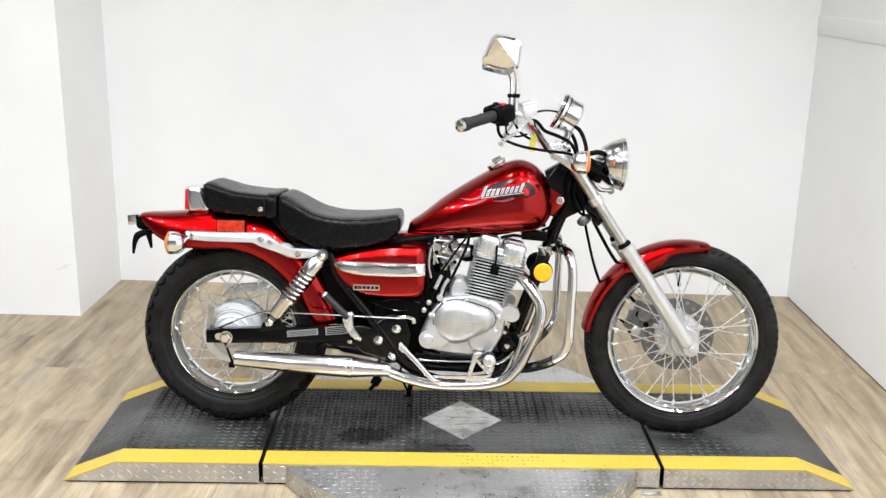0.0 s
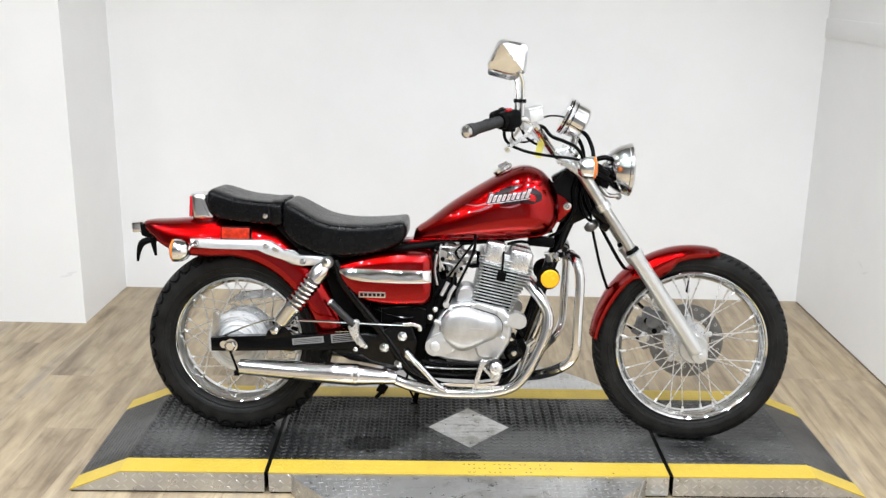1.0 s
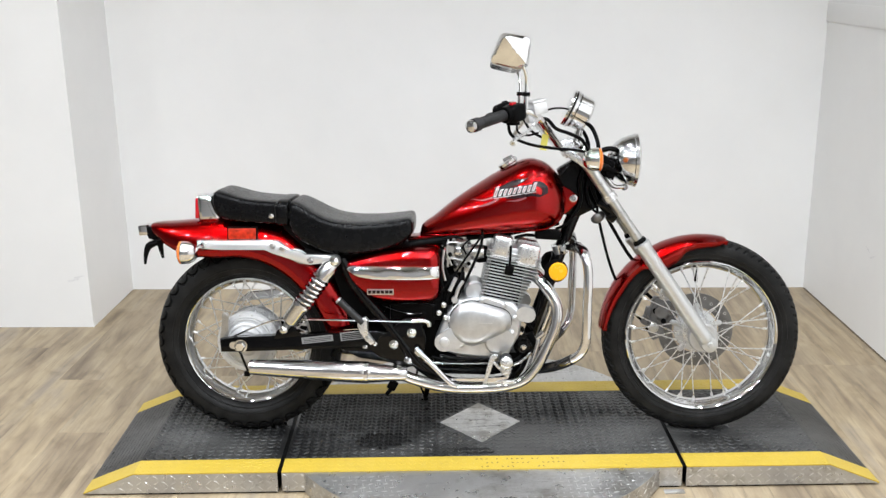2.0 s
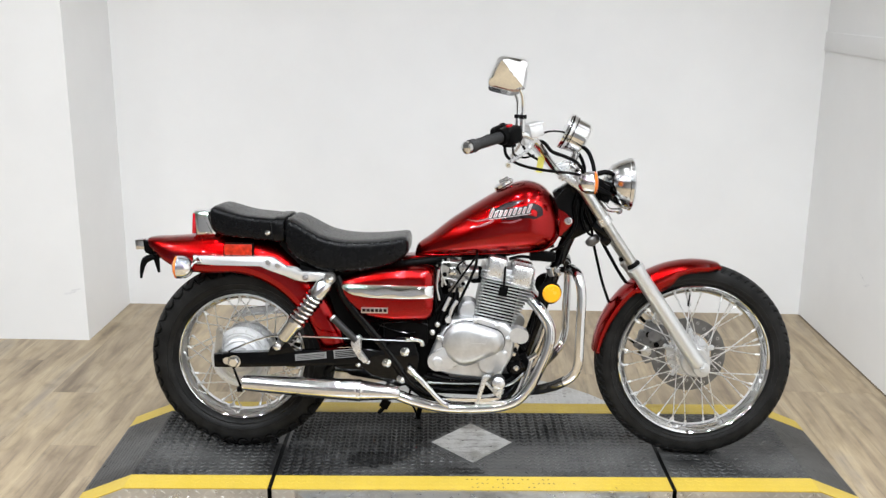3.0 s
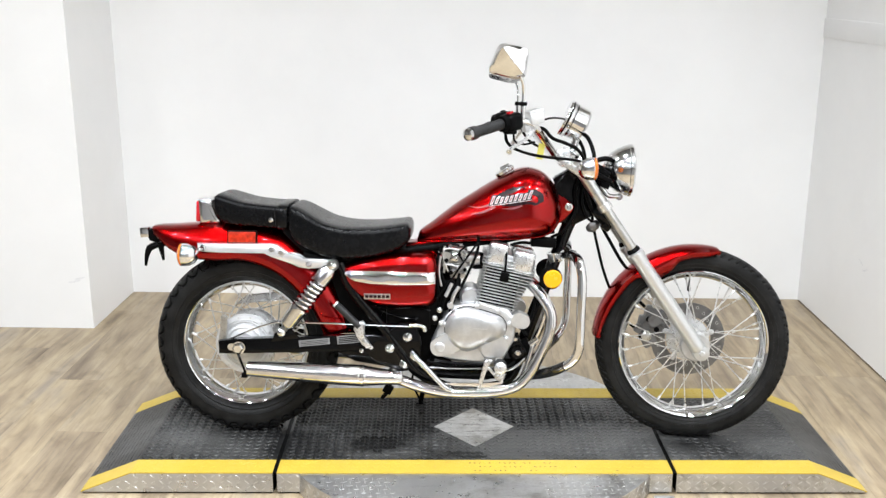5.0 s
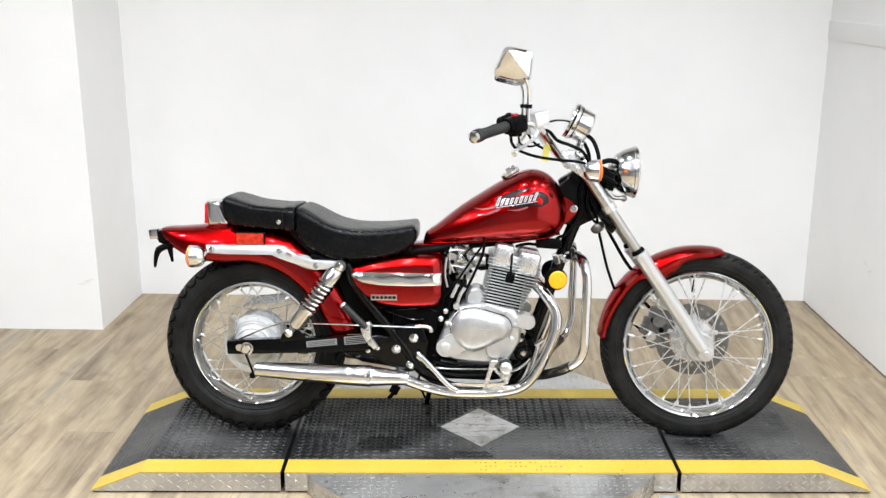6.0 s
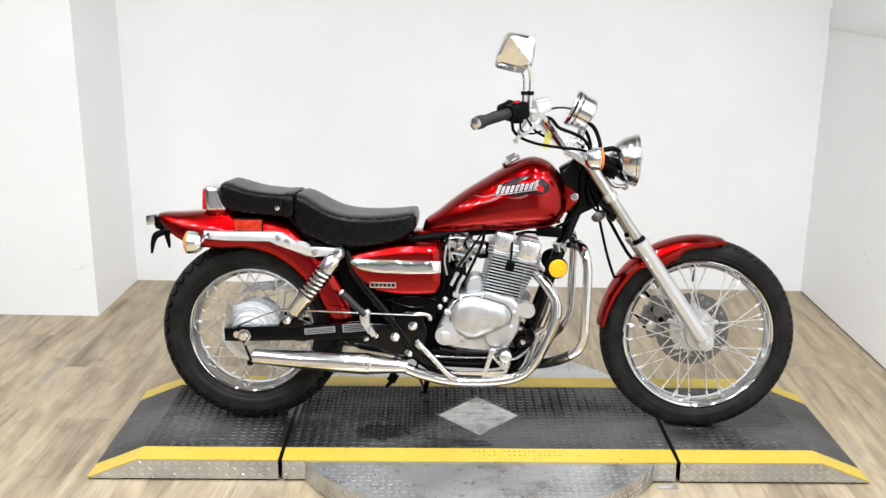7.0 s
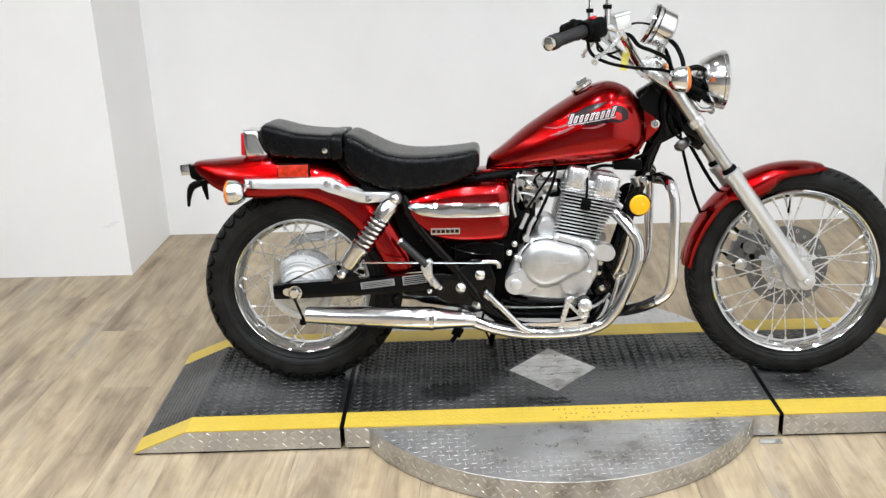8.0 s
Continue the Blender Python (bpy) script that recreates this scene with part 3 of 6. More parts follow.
def tyre(name, centre, radius, bead, half, lugs, per, deep, wheel, label, scallop):
    """A tyre with its tread cut in: scalloped shoulder lugs, or short slanting cuts."""
    around = lugs * per
    mid, tall = (radius + bead) / 2, (radius - bead) / 2
    flank = [-64, -50, -36, -22, -10, 0, 8] + [12 + 2.4 * k for k in range(20)] + [60 + 5 * k for k in range(6)]
    angles = flank + [90] + [180 - a for a in reversed(flank)]
    rings = []
    for i in range(around):
        th = 2 * math.pi * i / around
        ring = []
        for deg in angles:
            a = radians(deg)
            ca, sa = math.cos(a), math.sin(a)
            y = half * math.copysign(abs(ca) ** 0.88, ca)
            r = mid + tall * math.copysign(abs(sa) ** 0.88, sa)
            e = deg if deg <= 90 else 180 - deg
            s = (i / per + (0.5 if deg > 90 else 0)) % 1.0
            cut = False
            if scallop:
                arc = 22 + 34 * abs(2 * s - 1) ** 2.8
                cut = (e > 16 and abs(e - arc) < 4.6) or (50 < e < 88 and (abs(s - 0.5) < 1.2 / per or 66 < e < 74))
            else:
                cut = (e > 26 and ((s + (e - 26) / 60) % 1.0) < 1.6 / per) or 74 < e < 82
            if cut:
                r -= deep * (0.45 if e < 40 else 1.0)
                y -= math.copysign(deep * 1.1, y) * (e < 60)
            ring.append((centre.x + r * math.cos(th), y, centre.z + r * math.sin(th)))
        rings.append(ring)
    rings.append(rings[0])
    bm = skin(rings, wrap=False)
    bmesh.ops.remove_doubles(bm, verts=bm.verts[:], dist=1e-6)
    body = part(name, bm, RUBBER, wheel, label, 30)
    for share in (0.20, 0.42):
        r = bead + 0.006 + (mid - bead) * 2 * share * 0.8
        e = math.asin(max(-1, min(1, math.copysign(abs((r - mid) / tall) ** (1 / 0.88), r - mid))))
        y = half * math.cos(e) ** 0.88
        for side in (-1, 1):
            part("wall_ridge", lathe([(y - 0.001, r - 0.0022), (y + 0.0012, r - 0.0012), (y + 0.0012, r + 0.0012), (y - 0.001, r + 0.0022)], centre, (0, side, 0), 96, True), RUBBER, body)
    return body


def spokes(centre, hub_r, hub_y, rim_r, rim_y, count, wheel):
    """Crossed wire spokes, each an object of its own on four shared meshes."""
    for side in (-1, 1):
        for lean in (-1, 1):
            a = lean * radians(52)
            p0 = (hub_r * math.sin(a), side * hub_y, hub_r * math.cos(a))
            b = lean * radians(3)
            p1 = (rim_r * math.sin(b), side * rim_y, rim_r * math.cos(b))
            d = Vector(p1) - Vector(p0)
            q1 = Vector(p1) - d.normalized() * 0.014
            bm = joined(tube([p0, p1], 0.0020, 6), tube([tuple(q1), p1], 0.0042, 8))
            first = part("spoke", bm, POLISHED, wheel)
            for k in range(count // 4):
                ob = first if k == 0 else new("spoke", first.data)
                ob.parent = wheel
                turn = 2 * math.pi * (k * 4 + (0 if side < 0 else 1) + (0 if lean < 0 else 2)) / count
                ob.matrix_local = Matrix.Translation(centre) @ Matrix.Rotation(turn, 4, "Y")


def rim(name, centre, outer, inner, half, label):
    prof = [(-half, outer + 0.002), (-half - 0.003, outer - 0.002), (-half + 0.002, outer - 0.009), (-half * 0.72, outer - 0.012), (-half * 0.55, inner + 0.006), (-half * 0.2, inner), (half * 0.2, inner), (half * 0.55, inner + 0.006), (half * 0.72, outer - 0.012), (half - 0.002, outer - 0.009), (half + 0.003, outer - 0.002), (half, outer + 0.002)]
    return part(name, lathe(prof, centre, (0, 1, 0), 96, True), CHROME, bike, label)


rear_wheel = rim("rear_wheel", REAR, 0.206, 0.183, 0.043, "chrome wire-spoked rear wheel")
tyre("tyre", REAR, 0.2985, 0.200, 0.066, 40, 20, 0.0068, rear_wheel, "wide black rear tyre with scalloped block tread", True)
spokes(REAR, 0.088, 0.036, 0.187, 0.010, 36, rear_wheel)
front_wheel = rim("front_wheel", FRONT, 0.241, 0.217, 0.036, "chrome wire-spoked front wheel")
tyre("tyre", FRONT, 0.313, 0.235, 0.045, 70, 6, 0.003, front_wheel, "narrow black front tyre with fine tread", False)
spokes(FRONT, 0.042, 0.036, 0.221, 0.008, 36, front_wheel)
part("valve", joined(tube([(0.715, 0, 0.52), (0.712, 0, 0.486)], 0.004, 8), tube([(0.712, 0, 0.492), (0.7115, 0, 0.478)], 0.0055, 8)), BLACK_MATT, front_wheel)

# rear hub and drum brake
part("hub", lathe([(-0.05, 0.03), (-0.044, 0.07), (-0.04, 0.09), (-0.032, 0.092), (-0.028, 0.06), (0.028, 0.06), (0.032, 0.092), (0.04, 0.09), (0.05, 0.03)], REAR, (0, 1, 0), 48), POLISHED, rear_wheel, "polished aluminium rear hub")
drum = part("brake_drum", lathe([(0.045, 0.096), (0.058, 0.097), (0.066, 0.093), (0.068, 0.082), (0.064, 0.078), (0.064, 0.070), (0.078, 0.064), (0.086, 0.045), (0.088, 0.02), (0.088, 0.001)], REAR, (0, -1, 0), 56), SILVER_CAST, rear_wheel, "cast aluminium rear drum brake cover")
for k in range(14):
    a = 2 * math.pi * k / 14
    part("rivet", lathe([(0, 0.0035), (0.0025, 0.0025)], (REAR.x + 0.0885 * math.cos(a), -0.066, REAR.z + 0.0885 * math.sin(a)), (0, -1, 0), 8), STEEL, drum)
for r, y in ((0.0735, 0.0655), (0.058, 0.0825), (0.040, 0.0872)):
    part("ring_ridge", lathe([(y - 0.002, r - 0.0026), (y + 0.0022, r - 0.0014), (y + 0.0022, r + 0.0014), (y - 0.003, r + 0.0026)], REAR, (0, -1, 0), 48, True), SILVER_CAST, drum)
part("brake_arm", joined(slab(oval(-0.785, 0.318, 0.012, -0.778, 0.392, 0.010), -0.098, -0.088, 0.002), bolt((-0.778, -0.098, 0.392), 0.009)), STEEL, drum, "steel brake lever arm")
part("chain_guard", slab([(-0.79, 0.395), (-0.745, 0.432), (-0.62, 0.445), (-0.45, 0.412), (-0.30, 0.395), (-0.30, 0.37), (-0.45, 0.388), (-0.62, 0.418), (-0.735, 0.408), (-0.77, 0.38)], 0.088, 0.106, 0.004), CHROME, bike, "chrome chain guard")
part("sprocket", lathe([(0.05, 0.001), (0.05, 0.095), (0.056, 0.095), (0.056, 0.001)], REAR, (0, 1, 0), 44), STEEL, rear_wheel)

# front hub, disc brake
part("hub", lathe([(-0.055, 0.022), (-0.045, 0.03), (-0.04, 0.046), (-0.032, 0.046), (-0.028, 0.026), (0.028, 0.026), (0.032, 0.046), (0.04, 0.046), (0.055, 0.03)], FRONT, (0, 1, 0), 36), POLISHED, front_wheel, "polished aluminium front hub")
part("speedometer_drive", lathe([(0.048, 0.001), (0.048, 0.047), (0.062, 0.047), (0.066, 0.043), (0.066, 0.001)], FRONT, (0, -1, 0), 36), ALUMINIUM, front_wheel, "round cast speedometer drive housing")
rotor = part("brake_disc", lathe([(0.052, 0.076), (0.052, 0.121), (0.057, 0.121), (0.057, 0.076)], FRONT, (0, 1, 0), 72, True), DARK_STEEL, front_wheel, "drilled grey steel brake disc")
for k in range(24):
    a = 2 * math.pi * k / 24
    r = (0.088, 0.098, 0.108)[k % 3]
    spot = (FRONT.x + r * math.cos(a), 0.0517, FRONT.z + r * math.sin(a))
    hole = part("vent_hole", lathe([(-0.0004, 0.0028), (-0.0004, 0.0050), (0.0058, 0.0050), (0.0058, 0.0028)], spot, (0, 1, 0), 10, True), STEEL, rotor, "bright chamfered hole")
    part("bore", lathe([(0.0, 0.0029), (0.0056, 0.0029)], spot, (0, 1, 0), 8), BLACK_MATT, hole)
part("disc_carrier", lathe([(0.047, 0.030), (0.045, 0.050), (0.049, 0.062), (0.0495, 0.070), (0.056, 0.070), (0.056, 0.030)], FRONT, (0, 1, 0), 48, True), SILVER_CAST, rotor, "cast silver disc carrier")
for k in range(5):
    a = 2 * math.pi * k / 5 + 0.3
    d = Vector((math.cos(a), 0, math.sin(a)))
    part("carrier_arm", joined(tube([tuple(FRONT + d * 0.03 + Vector((0, 0.05, 0))), tuple(FRONT + d * 0.084 + Vector((0, 0.05, 0)))], 0.009, 8), bolt(tuple(FRONT + d * 0.08 + Vector((0, 0.05, 0))), 0.007)), SILVER_CAST, rotor)


# front fork
FOOT = Vector((0.738, 0, 0.296))
RAKE = Vector((-0.566, 0, 0.8244))


def on_fork(d, y=0.0):
    return FOOT + RAKE * d + Vector((0, y, 0))


for side in (-1, 1):
    y = side * 0.088
    leg = part("fork_slider", lathe([(0.012, 0.012), (0.013, 0.0235), (0.018, 0.0250), (0.03, 0.0245), (0.36, 0.0235), (0.372, 0.0265), (0.385, 0.0265), (0.39, 0.02)], on_fork(0, y), RAKE, 28), FORK_GREY, bike, "silver lacquered fork leg")
    part("axle_clamp", joined(lathe([(0.062, 0.014), (0.064, 0.024), (0.068, 0.0265), (0.098, 0.0265), (0.103, 0.024), (0.105, 0.014)], on_fork(0), (0, side, 0), 28), bolt(tuple(on_fork(0.0, side * 0.105)), 0.010, 0.008, (0, side, 0))), FORK_GREY, leg)
    part("dust_seal", lathe([(0.386, 0.0205), (0.396, 0.0215), (0.403, 0.0175)], on_fork(0, y), RAKE, 24), BLACK_MATT, leg, "black rubber dust seal")
    tube_ = part("fork_tube", lathe([(0.38, 0.0155), (0.56, 0.0155), (0.562, 0.0182), (0.705, 0.0182), (0.712, 0.0165), (0.73, 0.0155)], on_fork(0, y), RAKE, 24), STEEL, bike, "chrome fork tube")
    part("clamp_band", lathe([(0.548, 0.016), (0.548, 0.0225), (0.572, 0.0225), (0.572, 0.016)], on_fork(0, y), RAKE, 24), POLISHED, tube_)
part("lower_yoke", joined(box(tuple(on_fork(0.525) + Vector((-0.02, 0, 0))), (0.075, 0.165, 0.035), (0, 34.5, 0), 0.008), box(tuple(on_fork(0.49) + Vector((-0.02, 0, 0))), (0.03, 0.10, 0.05), (0, 34.5, 0), 0.006)), BLACK, bike, "black lower fork yoke")
part("upper_yoke", box(tuple(on_fork(0.705) + Vector((-0.02, 0, 0))), (0.085, 0.21, 0.024), (0, 34.5, 0), 0.008), POLISHED, bike, "polished upper fork yoke")
part("steering_head", joined(lathe([(0.53, 0.033), (0.69, 0.033)], on_fork(0) + Vector((-0.052, 0, -0.012)), RAKE, 20), box((0.345, 0, 0.795), (0.10, 0.055, 0.16), (0, -30, 0), 0.012), slab([(0.25, 0.80), (0.30, 0.862), (0.355, 0.86), (0.39, 0.72), (0.33, 0.69), (0.28, 0.70)], -0.034, 0.034, 0.008)), BLACK, bike, "black steering head")

# front mudguard
arc = [(77, 0.309), (80, 0.300), (84, 0.290), (92, 0.284), (102, 0.278), (107, 0.262), (113, 0.252), (121, 0.252), (127, 0.268), (132, 0.290), (150, 0.292), (168, 0.300), (174, 0.304), (176, 0.309)]
rings = []
for deg, low in spline(arc, 3):
    a = radians(deg)
    crown = 0.3205 - 0.001 * max(0, (84 - deg) / 7) ** 2
    sec = [(-0.062, low), (-0.0625, (low + crown) / 2), (-0.058, crown - 0.016), (-0.042, crown - 0.006), (-0.02, crown - 0.001), (0, crown), (0.02, crown - 0.001), (0.042, crown - 0.006), (0.058, crown - 0.016), (0.0625, (low + crown) / 2), (0.062, low)]
    rings.append([(FRONT.x - 0.003 + r * math.cos(a), y, FRONT.z + 0.002 + r * math.sin(a)) for y, r in sec])
guard = part("front_mudguard", skin(rings, wrap=False), RED, bike, "glossy red front mudguard", 50)
guard.modifiers.new("thickness", "SOLIDIFY").thickness = 0.0025

# rear mudguard
guard_line = [(-1.020, 0.676, -1.012, 0.650, 0.045), (-0.995, 0.679, -0.985, 0.634, 0.066), (-0.945, 0.681, -0.948, 0.608, 0.084), (-0.87, 0.687, -0.885, 0.583, 0.098), (-0.778, 0.694, -0.80, 0.578, 0.104), (-0.70, 0.694, -0.72, 0.580, 0.105), (-0.62, 0.678, -0.642, 0.558, 0.105), (-0.55, 0.642, -0.577, 0.518, 0.104), (-0.485, 0.582, -0.527, 0.466, 0.102), (-0.428, 0.51, -0.497, 0.425, 0.10), (-0.385, 0.43, -0.475, 0.380, 0.097), (-0.362, 0.35, -0.458, 0.334, 0.094)]
rings = []
for xt, zt, xl, zl, w in spline(guard_line, 5):
    sec = []
    for k in range(25):
        a = math.pi * k / 24
        y, h = -w * math.copysign(abs(math.cos(a)) ** 0.55, math.cos(a)), math.sin(a) ** 0.75
        sec.append((xl + (xt - xl) * h, y, zl + (zt - zl) * h))
    rings.append(sec)
tail = part("rear_mudguard", skin(rings, wrap=False), RED, bike, "glossy red rear mudguard", 50)
tail.modifiers.new("thickness", "SOLIDIFY").thickness = 0.0025
part("side_reflector", joined(box((-0.7125, -0.1045, 0.653), (0.086, 0.012, 0.034), (-4, 0, 0), 0.003)), ORANGE_LENS, tail, "orange-red side reflector")
part("reflector_frame", box((-0.7125, -0.1005, 0.653), (0.094, 0.012, 0.042), (-4, 0, 0), 0.003), BLACK_MATT, tail)


def mud_strut(flip):
    top = [(-0.85, 0.636), (-0.78, 0.634), (-0.624, 0.636), (-0.600, 0.634), (-0.56, 0.6055), (-0.533, 0.592), (-0.515, 0.590), (-0.43, 0.590), (-0.414, 0.586)]
    low = [(-0.412, 0.566), (-0.43, 0.561), (-0.50, 0.559), (-0.533, 0.560), (-0.575, 0.581), (-0.615, 0.605), (-0.64, 0.606), (-0.78, 0.607), (-0.85, 0.609)]
    bm = slab(top + low, -0.131, -0.104, 0.0095, 5)
    return mirrored(bm) if flip else bm


for flip in (False, True):
    rail = part("mudguard_rail", mud_strut(flip), RAIL_CHROME, bike, "chrome mudguard support rail")
    s = 1 if flip else -1
    for x, z in ((-0.83, 0.622), (-0.615, 0.619), (-0.50, 0.573)):
        part("bolt", bolt((x, s * 0.130, z), 0.008, 0.006, (0, s, 0)), CHROME, rail)
    part("label_plate", box((-0.585, s * 0.1305, 0.608), (0.018, 0.002, 0.014), (0, 30, 0), 0.0005), STEEL, rail)

# seats
RIDER = [(-0.566, 0.735, 0.700, 0.106, 4.5), (-0.562, 0.749, 0.675, 0.121, 5.5), (-0.552, 0.755, 0.650, 0.130, 6.0), (-0.530, 0.748, 0.630, 0.135, 6.5), (-0.505, 0.734, 0.617, 0.139, 7.0), (-0.47, 0.714, 0.602, 0.143, 7.5), (-0.435, 0.700, 0.592, 0.146, 7.5), (-0.38, 0.691, 0.588, 0.146, 7.0), (-0.302, 0.691, 0.594, 0.139, 6.5), (-0.235, 0.697, 0.610, 0.127, 6.0), (-0.203, 0.701, 0.628, 0.119, 6.0), (-0.190, 0.698, 0.642, 0.114, 5.0), (-0.1845, 0.690, 0.650, 0.106, 4.0)]
PILLION = [(-0.802, 0.768, 0.745, 0.098, 4.0), (-0.797, 0.782, 0.729, 0.109, 5.0), (-0.785, 0.788, 0.708, 0.115, 6.0), (-0.758, 0.781, 0.694, 0.118, 6.5), (-0.715, 0.767, 0.689, 0.121, 7.0), (-0.675, 0.760, 0.686, 0.122, 7.0), (-0.62, 0.755, 0.682, 0.122, 7.0), (-0.578, 0.753, 0.679, 0.119, 6.0), (-0.568, 0.747, 0.683, 0.110, 4.5)]


def seat_edge(stations, side):
    """The line along which the top of a seat turns into its flank."""
    return [(x, side * (w * 0.93 + 0.0006), (zt + zb) / 2 + (zt - zb) / 2 * (1 - 0.93 ** p) ** (1 / p) + 0.0006) for x, zt, zb, w, p in stations[1:-1]]


seat = part("rider_seat", shell(RIDER, 64, 6, 0.5), LEATHER, bike, "black vinyl scooped rider seat", 45)
part("seat_pan", slab([(-0.60, 0.705), (-0.585, 0.665), (-0.53, 0.610), (-0.47, 0.572), (-0.40, 0.568), (-0.30, 0.592), (-0.20, 0.602), (-0.188, 0.612), (-0.22, 0.640), (-0.40, 0.65), (-0.54, 0.72)], -0.096, 0.096, 0.008), BLACK_MATT, bike, "black seat base")
for s in (-1, 1):
    part("piping", tube(seat_edge(RIDER, s), 0.0021, 8), PIPING, seat)
pillion = part("passenger_seat", shell(PILLION, 56, 6, 0.5), LEATHER, bike, "black vinyl passenger seat pad", 45)
for s in (-1, 1):
    part("piping", tube(seat_edge(PILLION, s), 0.0020, 8), PIPING, pillion)
    part("seam", tube([(-0.607, s * 0.1212, 0.746), (-0.604, s * 0.1226, 0.72), (-0.603, s * 0.1212, 0.690)], 0.0016, 6), PIPING, pillion)
    part("stud", lathe([(0, 0.008), (0.003, 0.0075), (0.005, 0.004)], (-0.617, s * 0.1215, 0.710), (0, s, 0), 16), CHROME, pillion, "chrome press stud")


def strap_ring(x, grow):
    ring = []
    for k in range(40):
        a = 2 * math.pi * k / 40
        ring.append((x, (0.1215 + grow) * math.copysign(abs(math.cos(a)) ** 0.4, math.cos(a)), 0.7165 + (0.0390 + grow) * math.copysign(abs(math.sin(a)) ** 0.4, math.sin(a))))
    return ring


part("strap", skin([strap_ring(x, g) for x, g in ((-0.601, -0.004), (-0.600, 0.0015), (-0.597, 0.0032), (-0.571, 0.0032), (-0.568, 0.0015), (-0.567, -0.004))]), LEATHER, pillion, "black vinyl seat strap", 30)
part("seat_bracket", slab([(-0.838, 0.757), (-0.815, 0.765), (-0.785, 0.70), (-0.812, 0.694)], -0.045, 0.045, 0.003), BLACK_MATT, bike, "black seat bracket")

# tail lamp, plate lamp and number plate holder
lamp_body = part("tail_lamp", slab([(-0.866, 0.766), (-0.828, 0.768), (-0.812, 0.752), (-0.792, 0.697), (-0.797, 0.685), (-0.862, 0.685)], -0.055, 0.055, 0.016, 5), CHROME, bike, "chrome tail lamp housing")
part("lens", box((-0.866, 0, 0.727), (0.012, 0.100, 0.066), (0, 3, 0), 0.005), RED_LENS, lamp_body, "red tail lamp lens")
holder = part("plate_holder", joined(slab([(-1.034, 0.665), (-1.008, 0.668), (-1.0, 0.645), (-1.008, 0.62), (-1.03, 0.628), (-1.036, 0.640)], -0.03, 0.03, 0.003), tube([(-1.0, -0.035, 0.618, 0.010), (-1.028, -0.035, 0.606, 0.011), (-1.039, -0.035, 0.582, 0.008), (-1.044, -0.035, 0.547, 0.004)], 0.007, 8), tube([(-0.995, -0.033, 0.624, 0.011), (-0.992, -0.033, 0.602, 0.009), (-0.986, -0.033, 0.566, 0.004)], 0.007, 8), box((-1.01, 0, 0.612), (0.055, 0.08, 0.012), (0, -8, 0), 0.003)), BLACK_MATT, bike, "black number plate holder with no plate")
part("plate_lamp", box((-1.047, -0.008, 0.655), (0.028, 0.05, 0.032), (0, -6, 0), 0.004), CHROME, holder, "small chrome plate lamp")


def signal(x, z, side, way, stem_to, reach):
    """A bullet turn signal. way: where its lens points along x."""
    y = side * reach
    body = part("turn_signal", lathe([(-0.032, 0.006), (-0.03, 0.016), (-0.022, 0.026), (-0.008, 0.033), (0.012, 0.035), (0.016, 0.034)], (x, y, z), (way, 0, 0), 28), CHROME, bike, "chrome bullet turn signal")
    part("lens", lathe([(0.014, 0.0345), (0.019, 0.0345), (0.0245, 0.028), (0.0275, 0.012), (0.028, 0.001)], (x, y, z), (way, 0, 0), 28), AMBER, body, "amber lens")
    part("stem", tube([(x - way * 0.008, side * (reach - 0.02), z), stem_to], 0.009, 12), CHROME, body)


for s in (-1, 1):
    signal(-0.862, 0.609, s, -1, (-0.835, s * 0.10, 0.622), 0.195)
    signal(0.360, 0.879, s, 1, (0.352, s * 0.09, 0.868), 0.165)


# rear shocks
for s in (-1, 1):
    top, low = Vector((-0.421, s * 0.15, 0.575)), Vector((-0.583, s * 0.15, 0.362))
    d = (low - top).normalized()
    long = (low - top).length
    shock = part("rear_shock", joined(lathe([(0.0, 0.014), (0.06, 0.0165), (0.18, 0.0165), (long, 0.011)], top, d, 16), lathe([(-0.012, 0.018), (0.012, 0.018)], top, (0, s, 0), 24)), DARK_STEEL, bike, "chrome coil-over rear shock absorber")
    part("upper_cover", lathe([(0.012, 0.017), (0.028, 0.0260), (0.066, 0.0268), (0.072, 0.022)], top, d, 24), CHROME_WORN, shock)
    part("spring", coil(tuple(top + d * 0.070), tuple(top + d * 0.178), 0.0245, 0.0052, 7), CHROME, shock)
    part("lower_cover", lathe([(0.166, 0.0245), (0.170, 0.0298), (0.180, 0.0298), (0.183, 0.0275), (0.236, 0.0262), (0.245, 0.020), (0.25, 0.013)], top, d, 24), CHROME_WORN, shock)
    for c in (top, low):
        part("cap_nut", lathe([(0, 0.013), (0.010, 0.013), (0.016, 0.008), (0.018, 0.001)], c + Vector((0, s * 0.010, 0)), (0, s, 0), 18), CHROME, shock)
    part("shock_bracket", slab([(-0.61, 0.352), (-0.573, 0.385), (-0.53, 0.338), (-0.62, 0.325)], s * 0.13, s * 0.142, 0.003), BLACK, shock)

